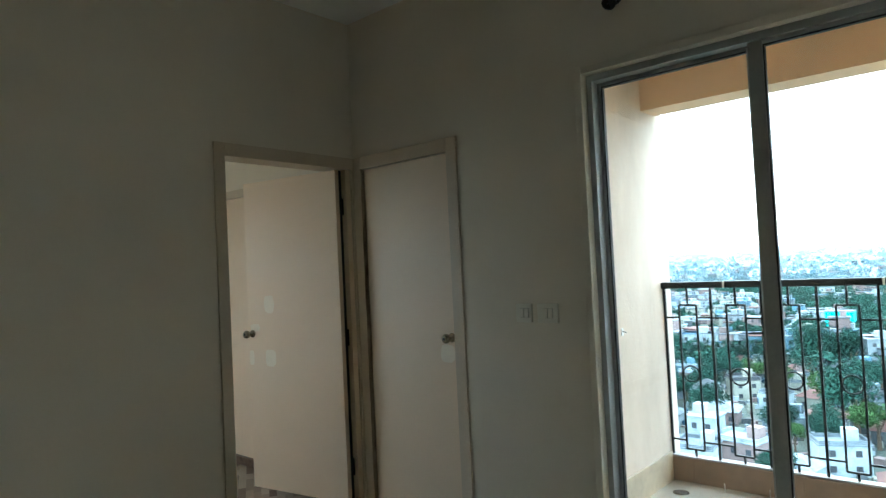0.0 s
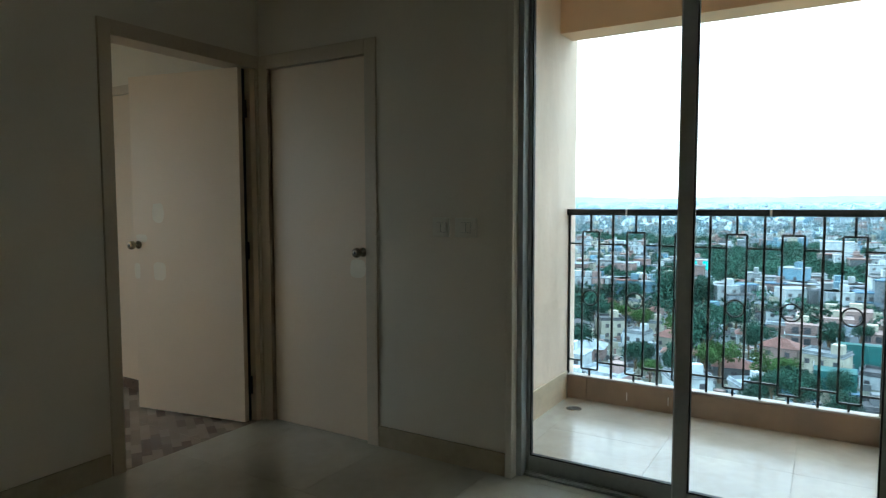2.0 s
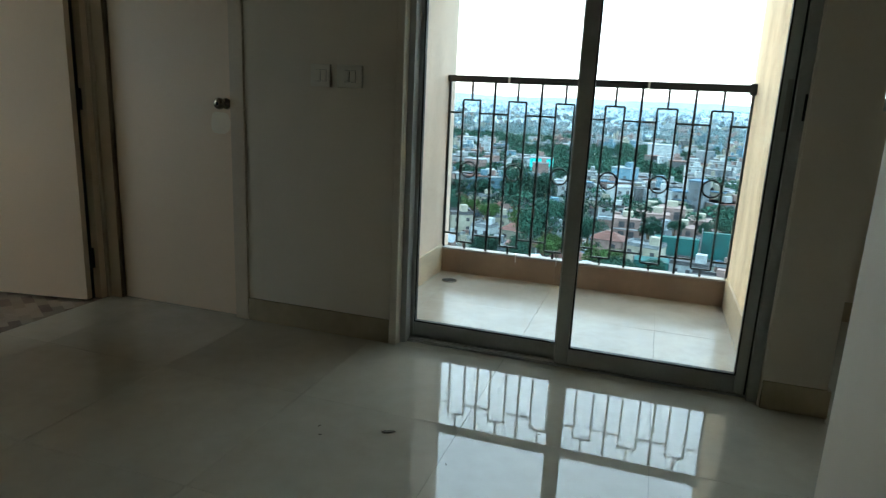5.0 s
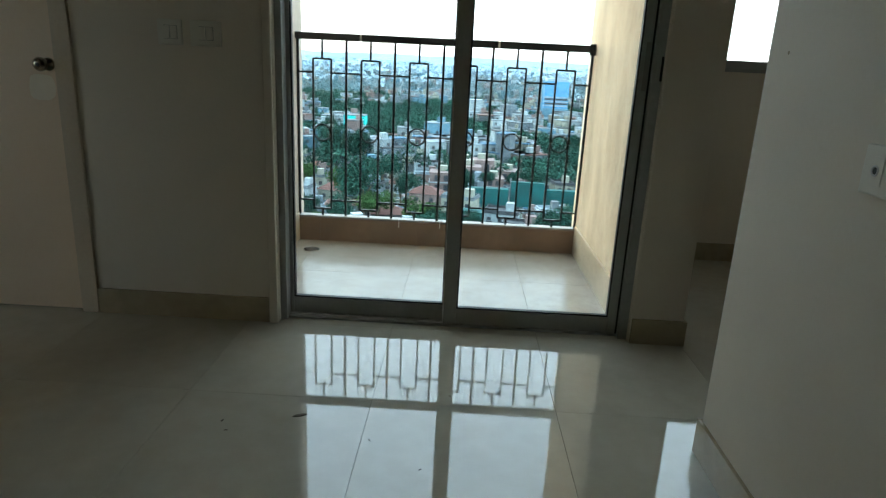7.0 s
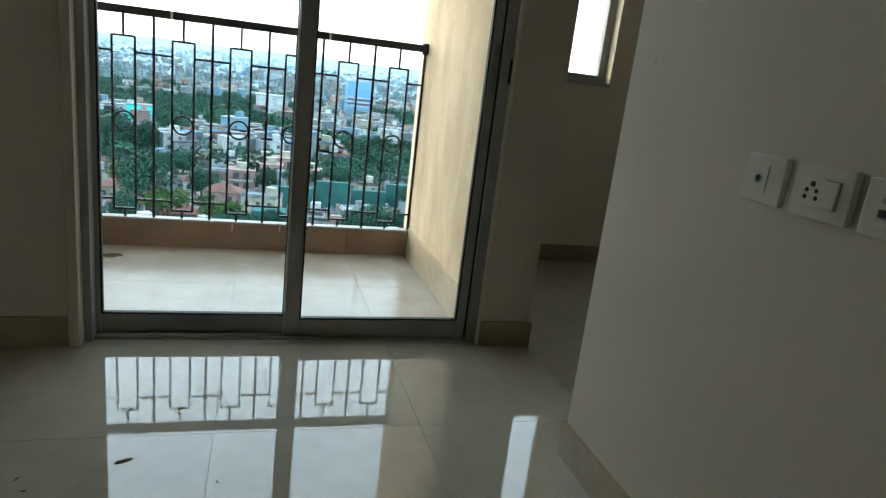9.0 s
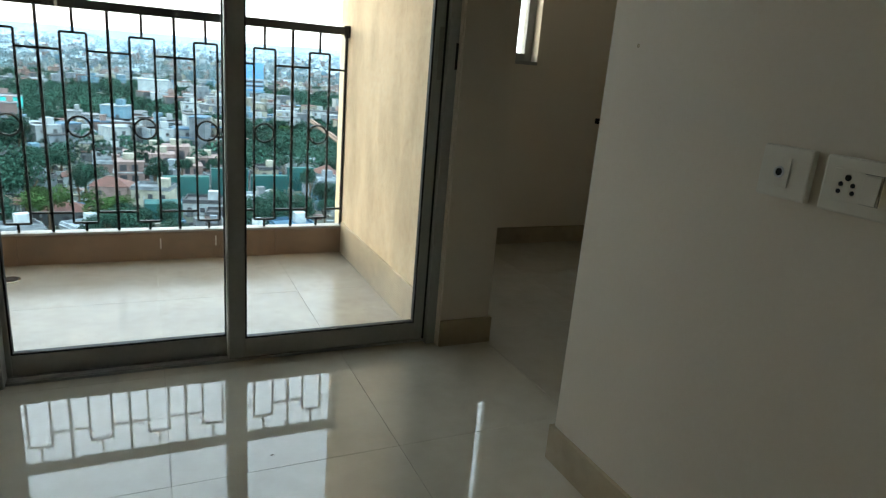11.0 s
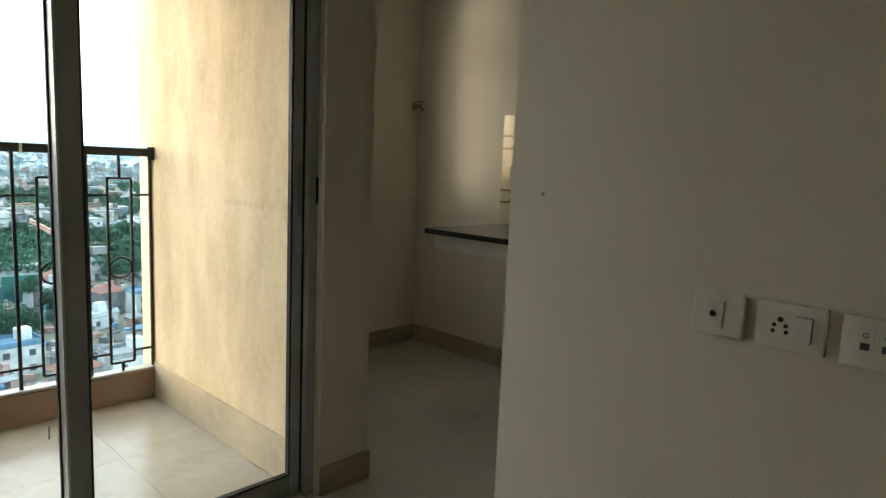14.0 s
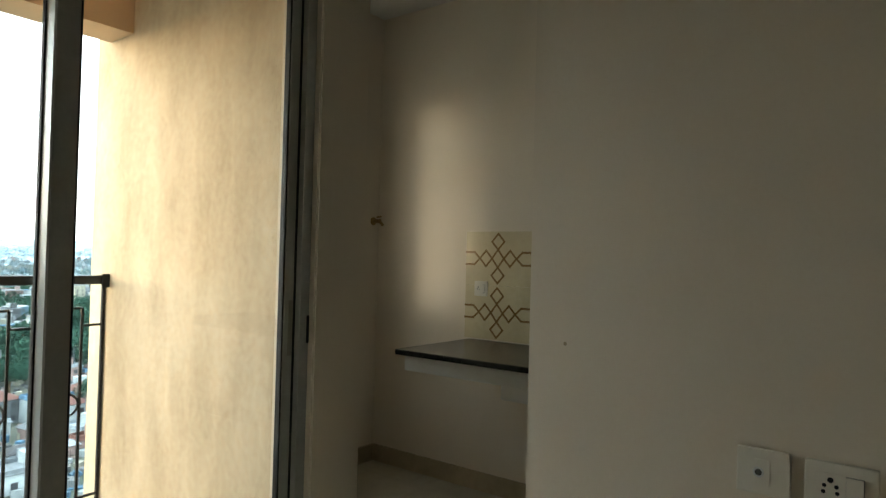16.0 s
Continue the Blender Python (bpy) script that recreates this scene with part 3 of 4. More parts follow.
pane(w1, KW0 + 0.038, KW1 - 0.048, KY1 + 0.095, 2.098, KZ1 - 0.043)
part("window_sill", box(KW0, KY1 - 0.01, KZ0 - 0.02, KW1, KY1 + 0.07, KZ0, 0.002), M_COPING, w1, "white stone sill")

ct = thing("kitchen_counter", (4.14, 0.57, 0), "black granite worktop on a white concrete slab", "counter")
ctop = part("worktop", box(0.0, -3.2, 0.852, KX1 - 4.14, 0.0, 0.88, 0.006), M_GRANITE, ct, "polished black granite top")
part("slab", box(0.045, -3.2, 0.77, KX1 - 4.14, -0.03, 0.852, 0.004), M_SLAB, ct, "white plastered concrete slab")
part("support_rib", box(0.07, -1.2, 0.70, KX1 - 4.14, -0.60, 0.77, 0.004), M_SLAB, ct, "shaded plastered rib under the slab")
part("support_wall", box(0.09, -1.75, 0.0, KX1 - 4.14, -1.63, 0.77, 0.004), M_SLAB, ct, "white plastered support wall")

TW, TH, TZ, TY = 0.45, 0.315, 0.886, 0.602
bs = thing("backsplash", (0, 0, 0), "cream wall tiles printed with brown lattice diamonds", "backsplash")


def ribbon(bm, pts, w=0.0115, closed=False):
    """Flat printed line in the tile's face (u along the wall, v up), a hair proud."""
    n = len(pts)
    for i in range(n if closed else n - 1):
        p, q = Vector(pts[i]), Vector(pts[(i + 1) % n])
        d = (q - p).normalized()
        o = Vector((-d.y, d.x)) * w / 2
        p, q = p - d * w * 0.45, q + d * w * 0.45
        vs = [bm.verts.new((-0.0105, c.x, c.y)) for c in (p + o, q + o, q - o, p - o)]
        bm.faces.new(vs)


def lattice():
    bm = bmesh.new()
    for cu, cv in ((0, 0.098), (0, -0.098), (-0.082, 0.0), (0.082, 0.0)):
        ribbon(bm, [(cu, cv + 0.046), (cu + 0.042, cv), (cu, cv - 0.046), (cu - 0.042, cv)], closed=True)
    for sx in (-1, 1):
        ribbon(bm, [(sx * 0.0, 0.052), (sx * 0.040, 0.0), (sx * 0.0, -0.052)])
        for sv in (-1, 1):
            ribbon(bm, [(sx * 0.124, 0.0), (sx * 0.163, sv * 0.036), (sx * 0.222, sv * 0.036)])
    return mesh_of(bm, "print", M_SPLINE)


tile_me = mesh_of(box(-0.009, -TW / 2 + 0.0008, -TH / 2 + 0.0008, 0.0, TW / 2 - 0.0008, TH / 2 - 0.0008, 0.0012), "tile", M_SPLASH)
print_me = lattice()
for i in range(7):
    for k in range(2):
        o = new("tile", tile_me)
        o.location, o.parent = (KX1 - 0.0005, TY - TW * (i + 0.5), TZ + TH * (k + 0.5)), bs
        q = new("print", print_me)
        q.location, q.parent = (0.0, 0, 0), o

ks = plate("kitchen_socket", 0.088, 0.088, Matrix.Translation((KX1 + 0.004, 0.487, 1.18)) @ EAST, "white kitchen socket on the cream tiles", "socket", "kitchen sockets")
pin_holes(ks, 0.015, [(0, 0.008, 0.003), (-0.007, -0.004, 0.0025), (0.007, -0.004, 0.0025)])
rocker(ks, -0.022, 0.018)

tp = thing("water_tap", (KX1 - 0.055, KY1, 1.588), "old brass bib tap stub on the kitchen wall", "tap")
part("flange", cyl((0, 0, 0), (0, -0.008, 0), 0.028, 0.024), M_BRASS, tp)
part("body", cyl((0, -0.008, 0), (0, -0.06, 0), 0.013), M_BRASS, tp, smooth=False)
part("spout", cyl((0, -0.048, 0.004), (0.0, -0.085, -0.028), 0.011, 0.010), M_BRASS, tp)
part("handle", cyl((-0.02, -0.05, 0.024), (0.02, -0.05, 0.03), 0.005), M_BRASS, tp)

# scraps on the living room floor
for fx, fy, fl, fa, mt_, lab in ((1.882, -0.727, 0.05, 25, M_DUST, "dark flake of dirt on the tiles"), (1.655, -0.783, 0.018, 70, M_DUST, "small dark crumb on the tiles"), (1.685, -0.833, 0.014, 10, M_DUST, "small dark crumb on the tiles"), (2.277, -0.969, 0.012, 40, M_DUST, "small dark crumb on the tiles"), (2.117, -0.84, 0.012, 120, M_DUST, "small dark crumb on the tiles"), (2.35, -0.55, 0.012, 0, M_DUST, "small dark crumb on the tiles")):
    bm = bmesh.new()
    vs = [bm.verts.new((fl / 2 * math.cos(a) * random.uniform(0.7, 1.0), fl / 6 * math.sin(a) * random.uniform(0.6, 1.1), 0.0005)) for a in [k * math.pi / 4 for k in range(8)]]
    f = bm.faces.new(vs)
    r = bmesh.ops.extrude_face_region(bm, geom=[f])
    for v in [g for g in r["geom"] if isinstance(g, bmesh.types.BMVert)]:
        v.co.z += 0.0015
    ob = new("floor_crumb", mesh_of(bm, "floor_crumb", mt_))
    ob.matrix_basis = pose(fx, fy, 0, 0, 0, fa)
    tagged(ob, lab, "debris", "crumbs on the floor")


bk = thing("wall_bracket", (1.325, 0.84, 0.972), "small grey metal hook on the balcony wall", "hook")
part("base", box(0.0, -0.014, -0.022, 0.006, 0.014, 0.022, 0.002), M_ALUL, bk)
part("hook", cyl((0.005, 0, 0.004), (0.032, 0, -0.002), 0.005, 0.004, 10), M_ALUL, bk)

# ---- the city below ----
GZ = -44.0


def haze_tint(c):
    """Masonry colour darkened and blued: skylight and distance haze put into the paint."""
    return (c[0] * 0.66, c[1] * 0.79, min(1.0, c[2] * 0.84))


M_GROUND = mat("city_ground", (0.09, 0.10, 0.085), 0.95, 0.35, 0.03, 0.6, 0.0, tint=(0.02, 0.045, 0.035))
M_LEAF = mat("foliage_dark", (0.026, 0.078, 0.058), 0.9, 0.3, 0.05, 1.2, 0.0, spec=0.12, rnd=0.3, island=True)
M_LEAF2 = mat("foliage_bright", (0.045, 0.10, 0.034), 0.9, 0.3, 0.2, 1.2, 0.0, spec=0.12, rnd=0.4, island=True)
M_BARK = mat("bark", (0.10, 0.075, 0.05), 0.9, 0.2, 3, 30, 0.2)
# town walls and roofs carry the blue of the haze in their base colour
CITY = [mat("plaster_" + n, haze_tint(c), 0.85, 0.15, 0.35, 3.0, 0.0, rnd=0.28, island=True) for n, c in (
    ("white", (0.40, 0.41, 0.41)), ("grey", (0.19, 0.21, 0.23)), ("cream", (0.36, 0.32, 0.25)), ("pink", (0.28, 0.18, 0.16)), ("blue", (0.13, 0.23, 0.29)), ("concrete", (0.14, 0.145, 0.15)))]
ROOFS = [mat("roof_" + n, haze_tint(c), 0.85, 0.2, 0.5, 4.0, 0.0, rnd=0.3, island=True) for n, c in (
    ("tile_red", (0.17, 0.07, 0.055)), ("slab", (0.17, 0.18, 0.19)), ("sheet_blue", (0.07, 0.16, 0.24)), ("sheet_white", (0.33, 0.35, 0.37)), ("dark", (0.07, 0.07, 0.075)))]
M_PANE = mat("far_window_dark", (0.04, 0.05, 0.06), 0.3, 0.1, 1, 5, 0.0)
M_TEAL = mat("scaffold_net_teal", (0.007, 0.085, 0.085), 0.85, 0.2, 0.25, 2.0, 0.0)
M_CYAN = mat("painted_turquoise", (0.02, 0.55, 0.52), 0.7, 0.08, 0.3, 2.0, 0.0)
M_CRANE = mat("crane_yellow", (0.38, 0.27, 0.14), 0.5, 0.1, 0.5, 4.0, 0.0)
M_JIB = mat("crane_jib_orange", (0.34, 0.24, 0.19), 0.5, 0.1, 0.5, 4.0, 0.0)
M_GLAZED = mat("blue_glass_facade", (0.10, 0.30, 0.52), 0.25, 0.08, 0.2, 2.0, 0.0)
M_ROAD = mat("road_pale_dust", (0.38, 0.34, 0.29), 0.95, 0.1, 0.2, 2.0, 0.0)

g = bmesh.new()
bmesh.ops.create_grid(g, x_segments=2, y_segments=2, size=4500)
bmesh.ops.translate(g, verts=g.verts, vec=(0, 0, GZ))
structure("ground", g, M_GROUND, "hazy city ground with trees and lanes far below", "ground")

rng = random.Random(7)


def rise(x, y):
    """Height of the land over the near plain."""
    return 40.0 * max(0.0, (math.hypot(x, y) - 1100.0) / 2200.0)



def raw(boxes, name, material, label, category):
    """Many upright boxes (x, y, z0, wx, wy, h, turn) in one mesh."""
    n = len(boxes)
    unit = np.array([(-.5, -.5, 0), (.5, -.5, 0), (.5, .5, 0), (-.5, .5, 0), (-.5, -.5, 1), (.5, -.5, 1), (.5, .5, 1), (-.5, .5, 1)])
    quads = np.array([(0, 3, 2, 1), (4, 5, 6, 7), (0, 1, 5, 4), (1, 2, 6, 5), (2, 3, 7, 6), (3, 0, 4, 7)])
    vs = np.empty((n, 8, 3))
    for i, (x, y, z0, wx, wy, h, a) in enumerate(boxes):
        p = unit * (wx, wy, h)
        c, s_ = math.cos(a), math.sin(a)
        vs[i] = np.stack((p[:, 0] * c - p[:, 1] * s_ + x, p[:, 0] * s_ + p[:, 1] * c + y, p[:, 2] + z0), 1)
    fs = (quads[None] + 8 * np.arange(n)[:, None, None]).reshape(-1, 4)
    me = bpy.data.meshes.new(name)
    me.from_pydata(vs.reshape(-1, 3).tolist(), [], fs.tolist())
    me.materials.append(material)
    return tagged(new(name, me), label, category, "", "stuff")


def house(x, y, wx, wy, h, a, wall_m, roof_m, hip, label):
    """A small town house: walls, roof and window rows on the sides that face the balcony."""
    t = thing("house", pose(x, y, GZ, 0, 0, math.degrees(a)), label, "house", "houses below the balcony")
    w = part("wall", box(-wx / 2, -wy / 2, 0, wx / 2, wy / 2, h), wall_m, t)
    if hip:
        bm = bmesh.new()
        e = 0.5
        b4 = [bm.verts.new((sx * (wx / 2 + e), sy * (wy / 2 + e), h)) for sx, sy in ((-1, -1), (1, -1), (1, 1), (-1, 1))]
        rd = max(0.5, wx / 2 - wy / 2)
        top = [bm.verts.new((-rd, 0, h + 0.3 * wy)), bm.verts.new((rd, 0, h + 0.3 * wy))]
        bm.faces.new(b4[::-1])
        bm.faces.new((b4[0], b4[1], top[1], top[0]))
        bm.faces.new((b4[1], b4[2], top[1]))
        bm.faces.new((b4[2], b4[3], top[0], top[1]))
        bm.faces.new((b4[3], b4[0], top[0]))
        part("roof", bm, roof_m, t)
    else:
        bm = box(-wx / 2 - 0.3, -wy / 2 - 0.3, h, wx / 2 + 0.3, wy / 2 + 0.3, h + 0.25)
        add_box(bm, -wx / 2, -wy / 2, h + 0.25, wx / 2, -wy / 2 + 0.2, h + 1.0)
        add_box(bm, -wx / 2, wy / 2 - 0.2, h + 0.25, wx / 2, wy / 2, h + 1.0)
        add_box(bm, -wx / 2, -wy / 2 + 0.2, h + 0.25, -wx / 2 + 0.2, wy / 2 - 0.2, h + 1.0)
        add_box(bm, wx / 2 - 0.2, -wy / 2 + 0.2, h + 0.25, wx / 2, wy / 2 - 0.2, h + 1.0)
        rf = part("roof", bm, roof_m, t)
        part("stair_head", box(wx * 0.1, 0, h + 0.25, wx * 0.38, wy * 0.35, h + 2.6), wall_m, rf)
    nz = max(1, int(h // 3.1))
    nx = max(1, int(wx // 3.2))
    for k in range(nz):
        for i in range(nx):
            u = -wx / 2 + wx * (i + 0.5) / nx
            part("window", box(u - 0.6, -wy / 2 - 0.06, k * 3.1 + 0.9, u + 0.6, -wy / 2 + 0.05, k * 3.1 + 2.2), M_PANE, t)
    return t


def crown(r, clumps, material, squash=0.8):
    """Uneven crown of leaf clumps with gaps: every clump is a few crossing leaf blades."""
    vs, fs = [], []
    lobes = [Vector((rng.uniform(-.55, .55), rng.uniform(-.55, .55), rng.uniform(-.25, .45))) * r for _ in range(7)]
    for _ in range(clumps):
        c = rng.choice(lobes)
        d = Vector((rng.gauss(0, 1), rng.gauss(0, 1), rng.gauss(0, 1))).normalized()
        p = c + d * r * rng.uniform(0.25, 0.52)
        p.z *= squash
        s_ = r * rng.uniform(0.025, 0.055)
        for _ in range(2):
            u = Vector((rng.gauss(0, 1), rng.gauss(0, 1), rng.gauss(0, 1))).normalized()
            w = u.cross(d).normalized()
            k = len(vs)
            vs += [p - u * s_, p + w * s_ * 0.7 + d * s_ * 0.3, p + u * s_, p - w * s_ * 0.7 - d * s_ * 0.1]
            fs += [(k, k + 1, k + 2), (k, k + 2, k + 3)]
    me = bpy.data.meshes.new("crown")
    me.from_pydata([tuple(v) for v in vs], [], fs)
    me.materials.append(material)
    return me


CROWNS = [crown(1.0, 2600, M_LEAF), crown(1.0, 2600, M_LEAF), crown(1.0, 2400, M_LEAF2, 0.7)]
trunk_me = mesh_of(cyl((0, 0, 0), (0, 0, 1), 0.09, 0.045, 8), "trunk", M_BARK)
limb_me = mesh_of(cyl((0, 0, 0.55), (0.28, 0.1, 1.1), 0.045, 0.02, 6, cyl((0, 0, 0.6), (-0.22, 0.16, 1.15), 0.045, 0.02, 6)), "limb", M_BARK)


def tree(x, y, r, h, kind):
    t = thing("tree", pose(x, y, GZ, 0, 0, rng.uniform(0, 360)), ("broad dark green tree among the houses", "broad dark green tree among the houses", "yellowish green tree among the houses")[kind], "tree", "trees in the city")
    for me, s_, z in ((trunk_me, (r, r, h), 0), (limb_me, (r, r, h), 0), (CROWNS[kind], (r, r, r), h + r * 0.25)):
        o = new(me.name.split(".")[0], me)
        o.parent, o.scale, o.location = t, s_, (0, 0, z)


def free(x, y, r, taken):
    return all((x - a) ** 2 + (y - b) ** 2 > (r + c) ** 2 for a, b, c in taken)


taken = []
# landmarks
def landmark(name, x, y, parts, label, category, r=10):
    t = thing(name, (x, y, GZ), label, category)
    for pn, b, mt_ in parts:
        part(pn, box(*b), mt_, t)
    taken.append((x, y, r))
    return t


landmark("turquoise_building", -59, 368, [("wall", (-6, -5, 0, 6, 5, 15), M_CYAN), ("roof", (-6.3, -5.3, 15, 6.3, 5.3, 15.4), ROOFS[1])], "bright turquoise painted building among trees", "building", 9)
landmark("glass_tower", 80, 560, [("wall", (-10, -9, 0, 10, 9, 36), M_GLAZED), ("base", (-11, -11, 0, 11, -9.01, 14), CITY[4]), ("roof", (-8, -7, 36, 8, 7, 38), CITY[0])] + [("floor_band", (-10.1, -9.25, z, 10.1, -9.01, z + 0.9), CITY[0]) for z in (15.5, 19, 22.5)] + [("window_band", (-9.6, -9.2, z, 9.6, -9.01, z + 1.5), M_PANE) for z in (17, 20.5)], "pale blue glazed office block", "building", 18)
landmark("white_block", 7, 520, [("wall", (-10, -8, 0, 10, 8, 19), CITY[0]), ("roof", (-10.4, -8.4, 19, 10.4, 8.4, 19.7), ROOFS[3])], "tall white apartment block", "building", 14)
landmark("white_house", -54, 158, [("wall", (-3.5, -3.5, 0, 3.5, 3.5, 6.4), CITY[0]), ("roof", (-3.8, -3.8, 6.4, 3.8, 3.8, 6.8), ROOFS[3]), ("stair_head", (-3, 0, 6.8, 0, 3, 9), CITY[0]), ("window", (-2.2, -3.6, 3.8, -1, -3.5, 5.2), M_PANE), ("window", (1, -3.6, 3.8, 2.2, -3.5, 5.2), M_PANE)], "white flat-roofed house with a stair head", "house", 7)
landmark("site_hall", 66, 246, [("wall", (-15, -5, 0, 15, 5, 6), CITY[0]), ("roof", (-15.5, -5.5, 6, 15.5, 5.5, 6.8), ROOFS[3])], "long white hall with a pale roof", "hall", 17)
for sx, sy, w, d, h in ((12, 204, 13, 3, 7), (25, 207, 11, 2, 9), (38, 212, 12, 3, 6), (49, 216, 9, 2, 8), (22, 158, 8, 6, 4), (31, 163, 6, 5, 6), (5, 178, 9, 6, 5)):
    landmark("scaffold_screen", sx, sy, [("net", (-w / 2, -d / 2, 0, w / 2, d / 2, h), M_TEAL), ("pole", (-w / 2 - .2, -d / 2 - .2, 0, -w / 2 - .01, d / 2, h + 1), CITY[5])], "teal netting screen round a building site", "scaffold net", max(w, d) / 2)


def crane():
    t = thing("tower_crane", (49, 158, GZ), "yellow tower crane with a raised orange jib", "crane")
    mast = bmesh.new()
    H = 21
    for sx in (-0.8, 0.8):
        for sy in (-0.8, 0.8):
            add_box(mast, sx - .2, sy - .2, 0, sx + .2, sy + .2, H)
    for k in range(0, H, 2):
        cyl((-0.8, -0.8, k), (0.8, -0.8, k + 2), 0.1, seg=5, bm=mast)
        cyl((-0.8, 0.8, k), (-0.8, -0.8, k + 2), 0.1, seg=5, bm=mast)
        cyl((0.8, -0.8, k), (0.8, 0.8, k + 2), 0.1, seg=5, bm=mast)
    part("mast", mast, M_CRANE, t)
    part("cab", box(-1.3, -1.3, H, 1.3, 1.3, H + 2.6, 0.1), CITY[2], t)
    jib = bmesh.new()
    a, b = Vector((0, 0, H + 1.5)), Vector((-9, 4.5, H + 8))
    for o in ((0, 0, 0), (0.0, 0.9, 0.5), (0.0, 0.0, 1.1)):
        cyl(a + Vector(o), b + Vector(o) * 0.5, 0.3, seg=5, bm=jib)
    for k in range(14):
        p, q = a.lerp(b, k / 14), a.lerp(b, (k + 1) / 14)
        cyl(p, q + Vector((0, 0.0, 1.0 - k / 28)), 0.15, seg=4, bm=jib)
    part("jib", jib, M_JIB, t)
    part("counterweight", box(2, -1, H + 0.5, 5, 1, H + 2.2), CITY[5], t)
    taken.append((49, 158, 4))


crane()
landmark("lane", 78, 330, [("surface", (-3, -60, 0, 3, 60, 0.12), M_ROAD)], "pale dusty lane between the trees", "lane", 4).rotation_euler = (0, 0, radians(16))

# half-built brick terraces behind the nets
for bx, by, bw, bd, bh in ((-4, 232, 9, 8, 7), (6, 236, 8, 7, 9), (15, 231, 7, 8, 6), (-1, 246, 10, 7, 8), (11, 248, 9, 8, 10), (21, 243, 8, 8, 7), (4, 258, 9, 8, 8), (17, 259, 10, 7, 6), (28, 236, 7, 7, 5)):
    landmark("unfinished_house", bx, by, [("wall", (-bw / 2, -bd / 2, 0, bw / 2, bd / 2, bh), CITY[3]), ("slab", (-bw / 2 - .4, -bd / 2 - .4, bh * .5, bw / 2 + .4, bd / 2 + .4, bh * .5 + .3), CITY[0]), ("roof", (-bw / 2 - .2, -bd / 2 - .2, bh, bw / 2 + .2, bd / 2 + .2, bh + .25), CITY[3]), ("roof_hut", (-bw * .2, 0, bh + .25, bw * .2, bd * .4, bh + 2.2), CITY[2]),
        ("opening", (-bw * .3, -bd / 2 - .1, 0.8, -bw * .08, -bd / 2 - .02, bh * .4), M_PANE), ("opening", (bw * .08, -bd / 2 - .1, 0.8, bw * .3, -bd / 2 - .02, bh * .4), M_PANE),
        ("opening", (-bw * .3, -bd / 2 - .1, bh * .6, -bw * .08, -bd / 2 - .02, bh * .9), M_PANE), ("opening", (bw * .08, -bd / 2 - .1, bh * .6, bw * .3, -bd / 2 - .02, bh * .9), M_PANE)], "half-built brick house with bare concrete slabs", "house", 5)

# nearest houses, each a thing
made = 0
while made < 120:
    y = rng.uniform(128, 290)
    x = rng.uniform(-0.62 * y, 0.50 * y)
    wx, wy = rng.uniform(6.5, 11), rng.uniform(5.5, 9)
    if not free(x, y, 0.52 * max(wx, wy), taken):
        made += 0.02
        continue
    taken.append((x, y, 0.58 * max(wx, wy)))
    hip = rng.random() < (0.55 if x < -10 else 0.2)
    wi = rng.choices(range(6), (4, 2, 2, 3, 1, 2))[0]
    ri = 0 if hip and rng.random() < 0.7 else rng.choices((1, 2, 3, 4), (4, 1, 3, 2))[0]
    wname = ("white", "grey", "cream", "pinkish", "bluish", "bare concrete")[wi]
    rname = ("red tiled roof", "flat concrete roof", "blue sheet roof", "pale sheet roof", "dark roof")[ri]
    house(x, y, wx, wy, rng.choice((3.2, 3.4, 3.6, 6.2, 6.4)), rng.choice((0.12, 0.12, -0.25, 0.5)) + rng.uniform(-.08, .08), CITY[wi], ROOFS[ri], hip, "small %s house with a %s" % (wname, rname))
    made += 1

# low sheds of the building site
for _ in range(70):
    x, y = rng.uniform(12, 92), rng.uniform(128, 205)
    wx, wy = rng.uniform(2.5, 6), rng.uniform(2.5, 4.5)
    if not free(x, y, 2.2, taken):
        continue
    taken.append((x, y, 2.6))
    wi, ri = rng.choice((1, 2, 3, 3, 5)), rng.choices((0, 1, 2, 3, 4), (1, 2, 2, 3, 2))[0]
    house(x, y, wx, wy, rng.uniform(2.2, 3.4), rng.uniform(-0.4, 0.5), CITY[wi], ROOFS[ri], rng.random() < 0.3, "low makeshift shed with a sheet roof")

# nearest trees, each a thing
made = 0
for x, y, r, h, k in ((-26, 182, 9, 9, 0), (-33, 190, 7, 8, 2), (-20, 170, 6, 6, 2), (-52, 262, 11, 9, 0), (-40, 270, 9, 8, 0), (-8, 168, 6, 5, 2)):
    tree(x, y, r, h, k)
    taken.append((x, y, r * 0.8))
while made < 300:
    y = rng.uniform(130, 420)
    x = rng.uniform(-0.62 * y, 0.50 * y)
    r = rng.uniform(3.0, 6.5)
    if noise.noise((x * 0.012, y * 0.012, 3.0)) < -0.3 or not free(x, y, r * 0.45, taken):
        made += 0.05
        continue
    taken.append((x, y, r * 0.4))
    tree(x, y, r, rng.uniform(4, 8), rng.choices((0, 1, 2), (4, 4, 1))[0])
    made += 1

# yards, tanks and heaps between the houses, joined
bits = [[] for _ in range(5)]
for _ in range(5200):
    y = rng.uniform(122, 420)
    x = rng.uniform(-0.64 * y, 0.52 * y)
    k = rng.choices(range(5), (3, 3, 2, 2, 2))[0]
    bits[k].append((x, y, GZ, rng.uniform(0.4, 2.6), rng.uniform(0.4, 2.0), rng.uniform(0.3, 1.7) * (1.4 if rng.random() < 0.1 else 1), rng.uniform(-0.6, 0.8)))
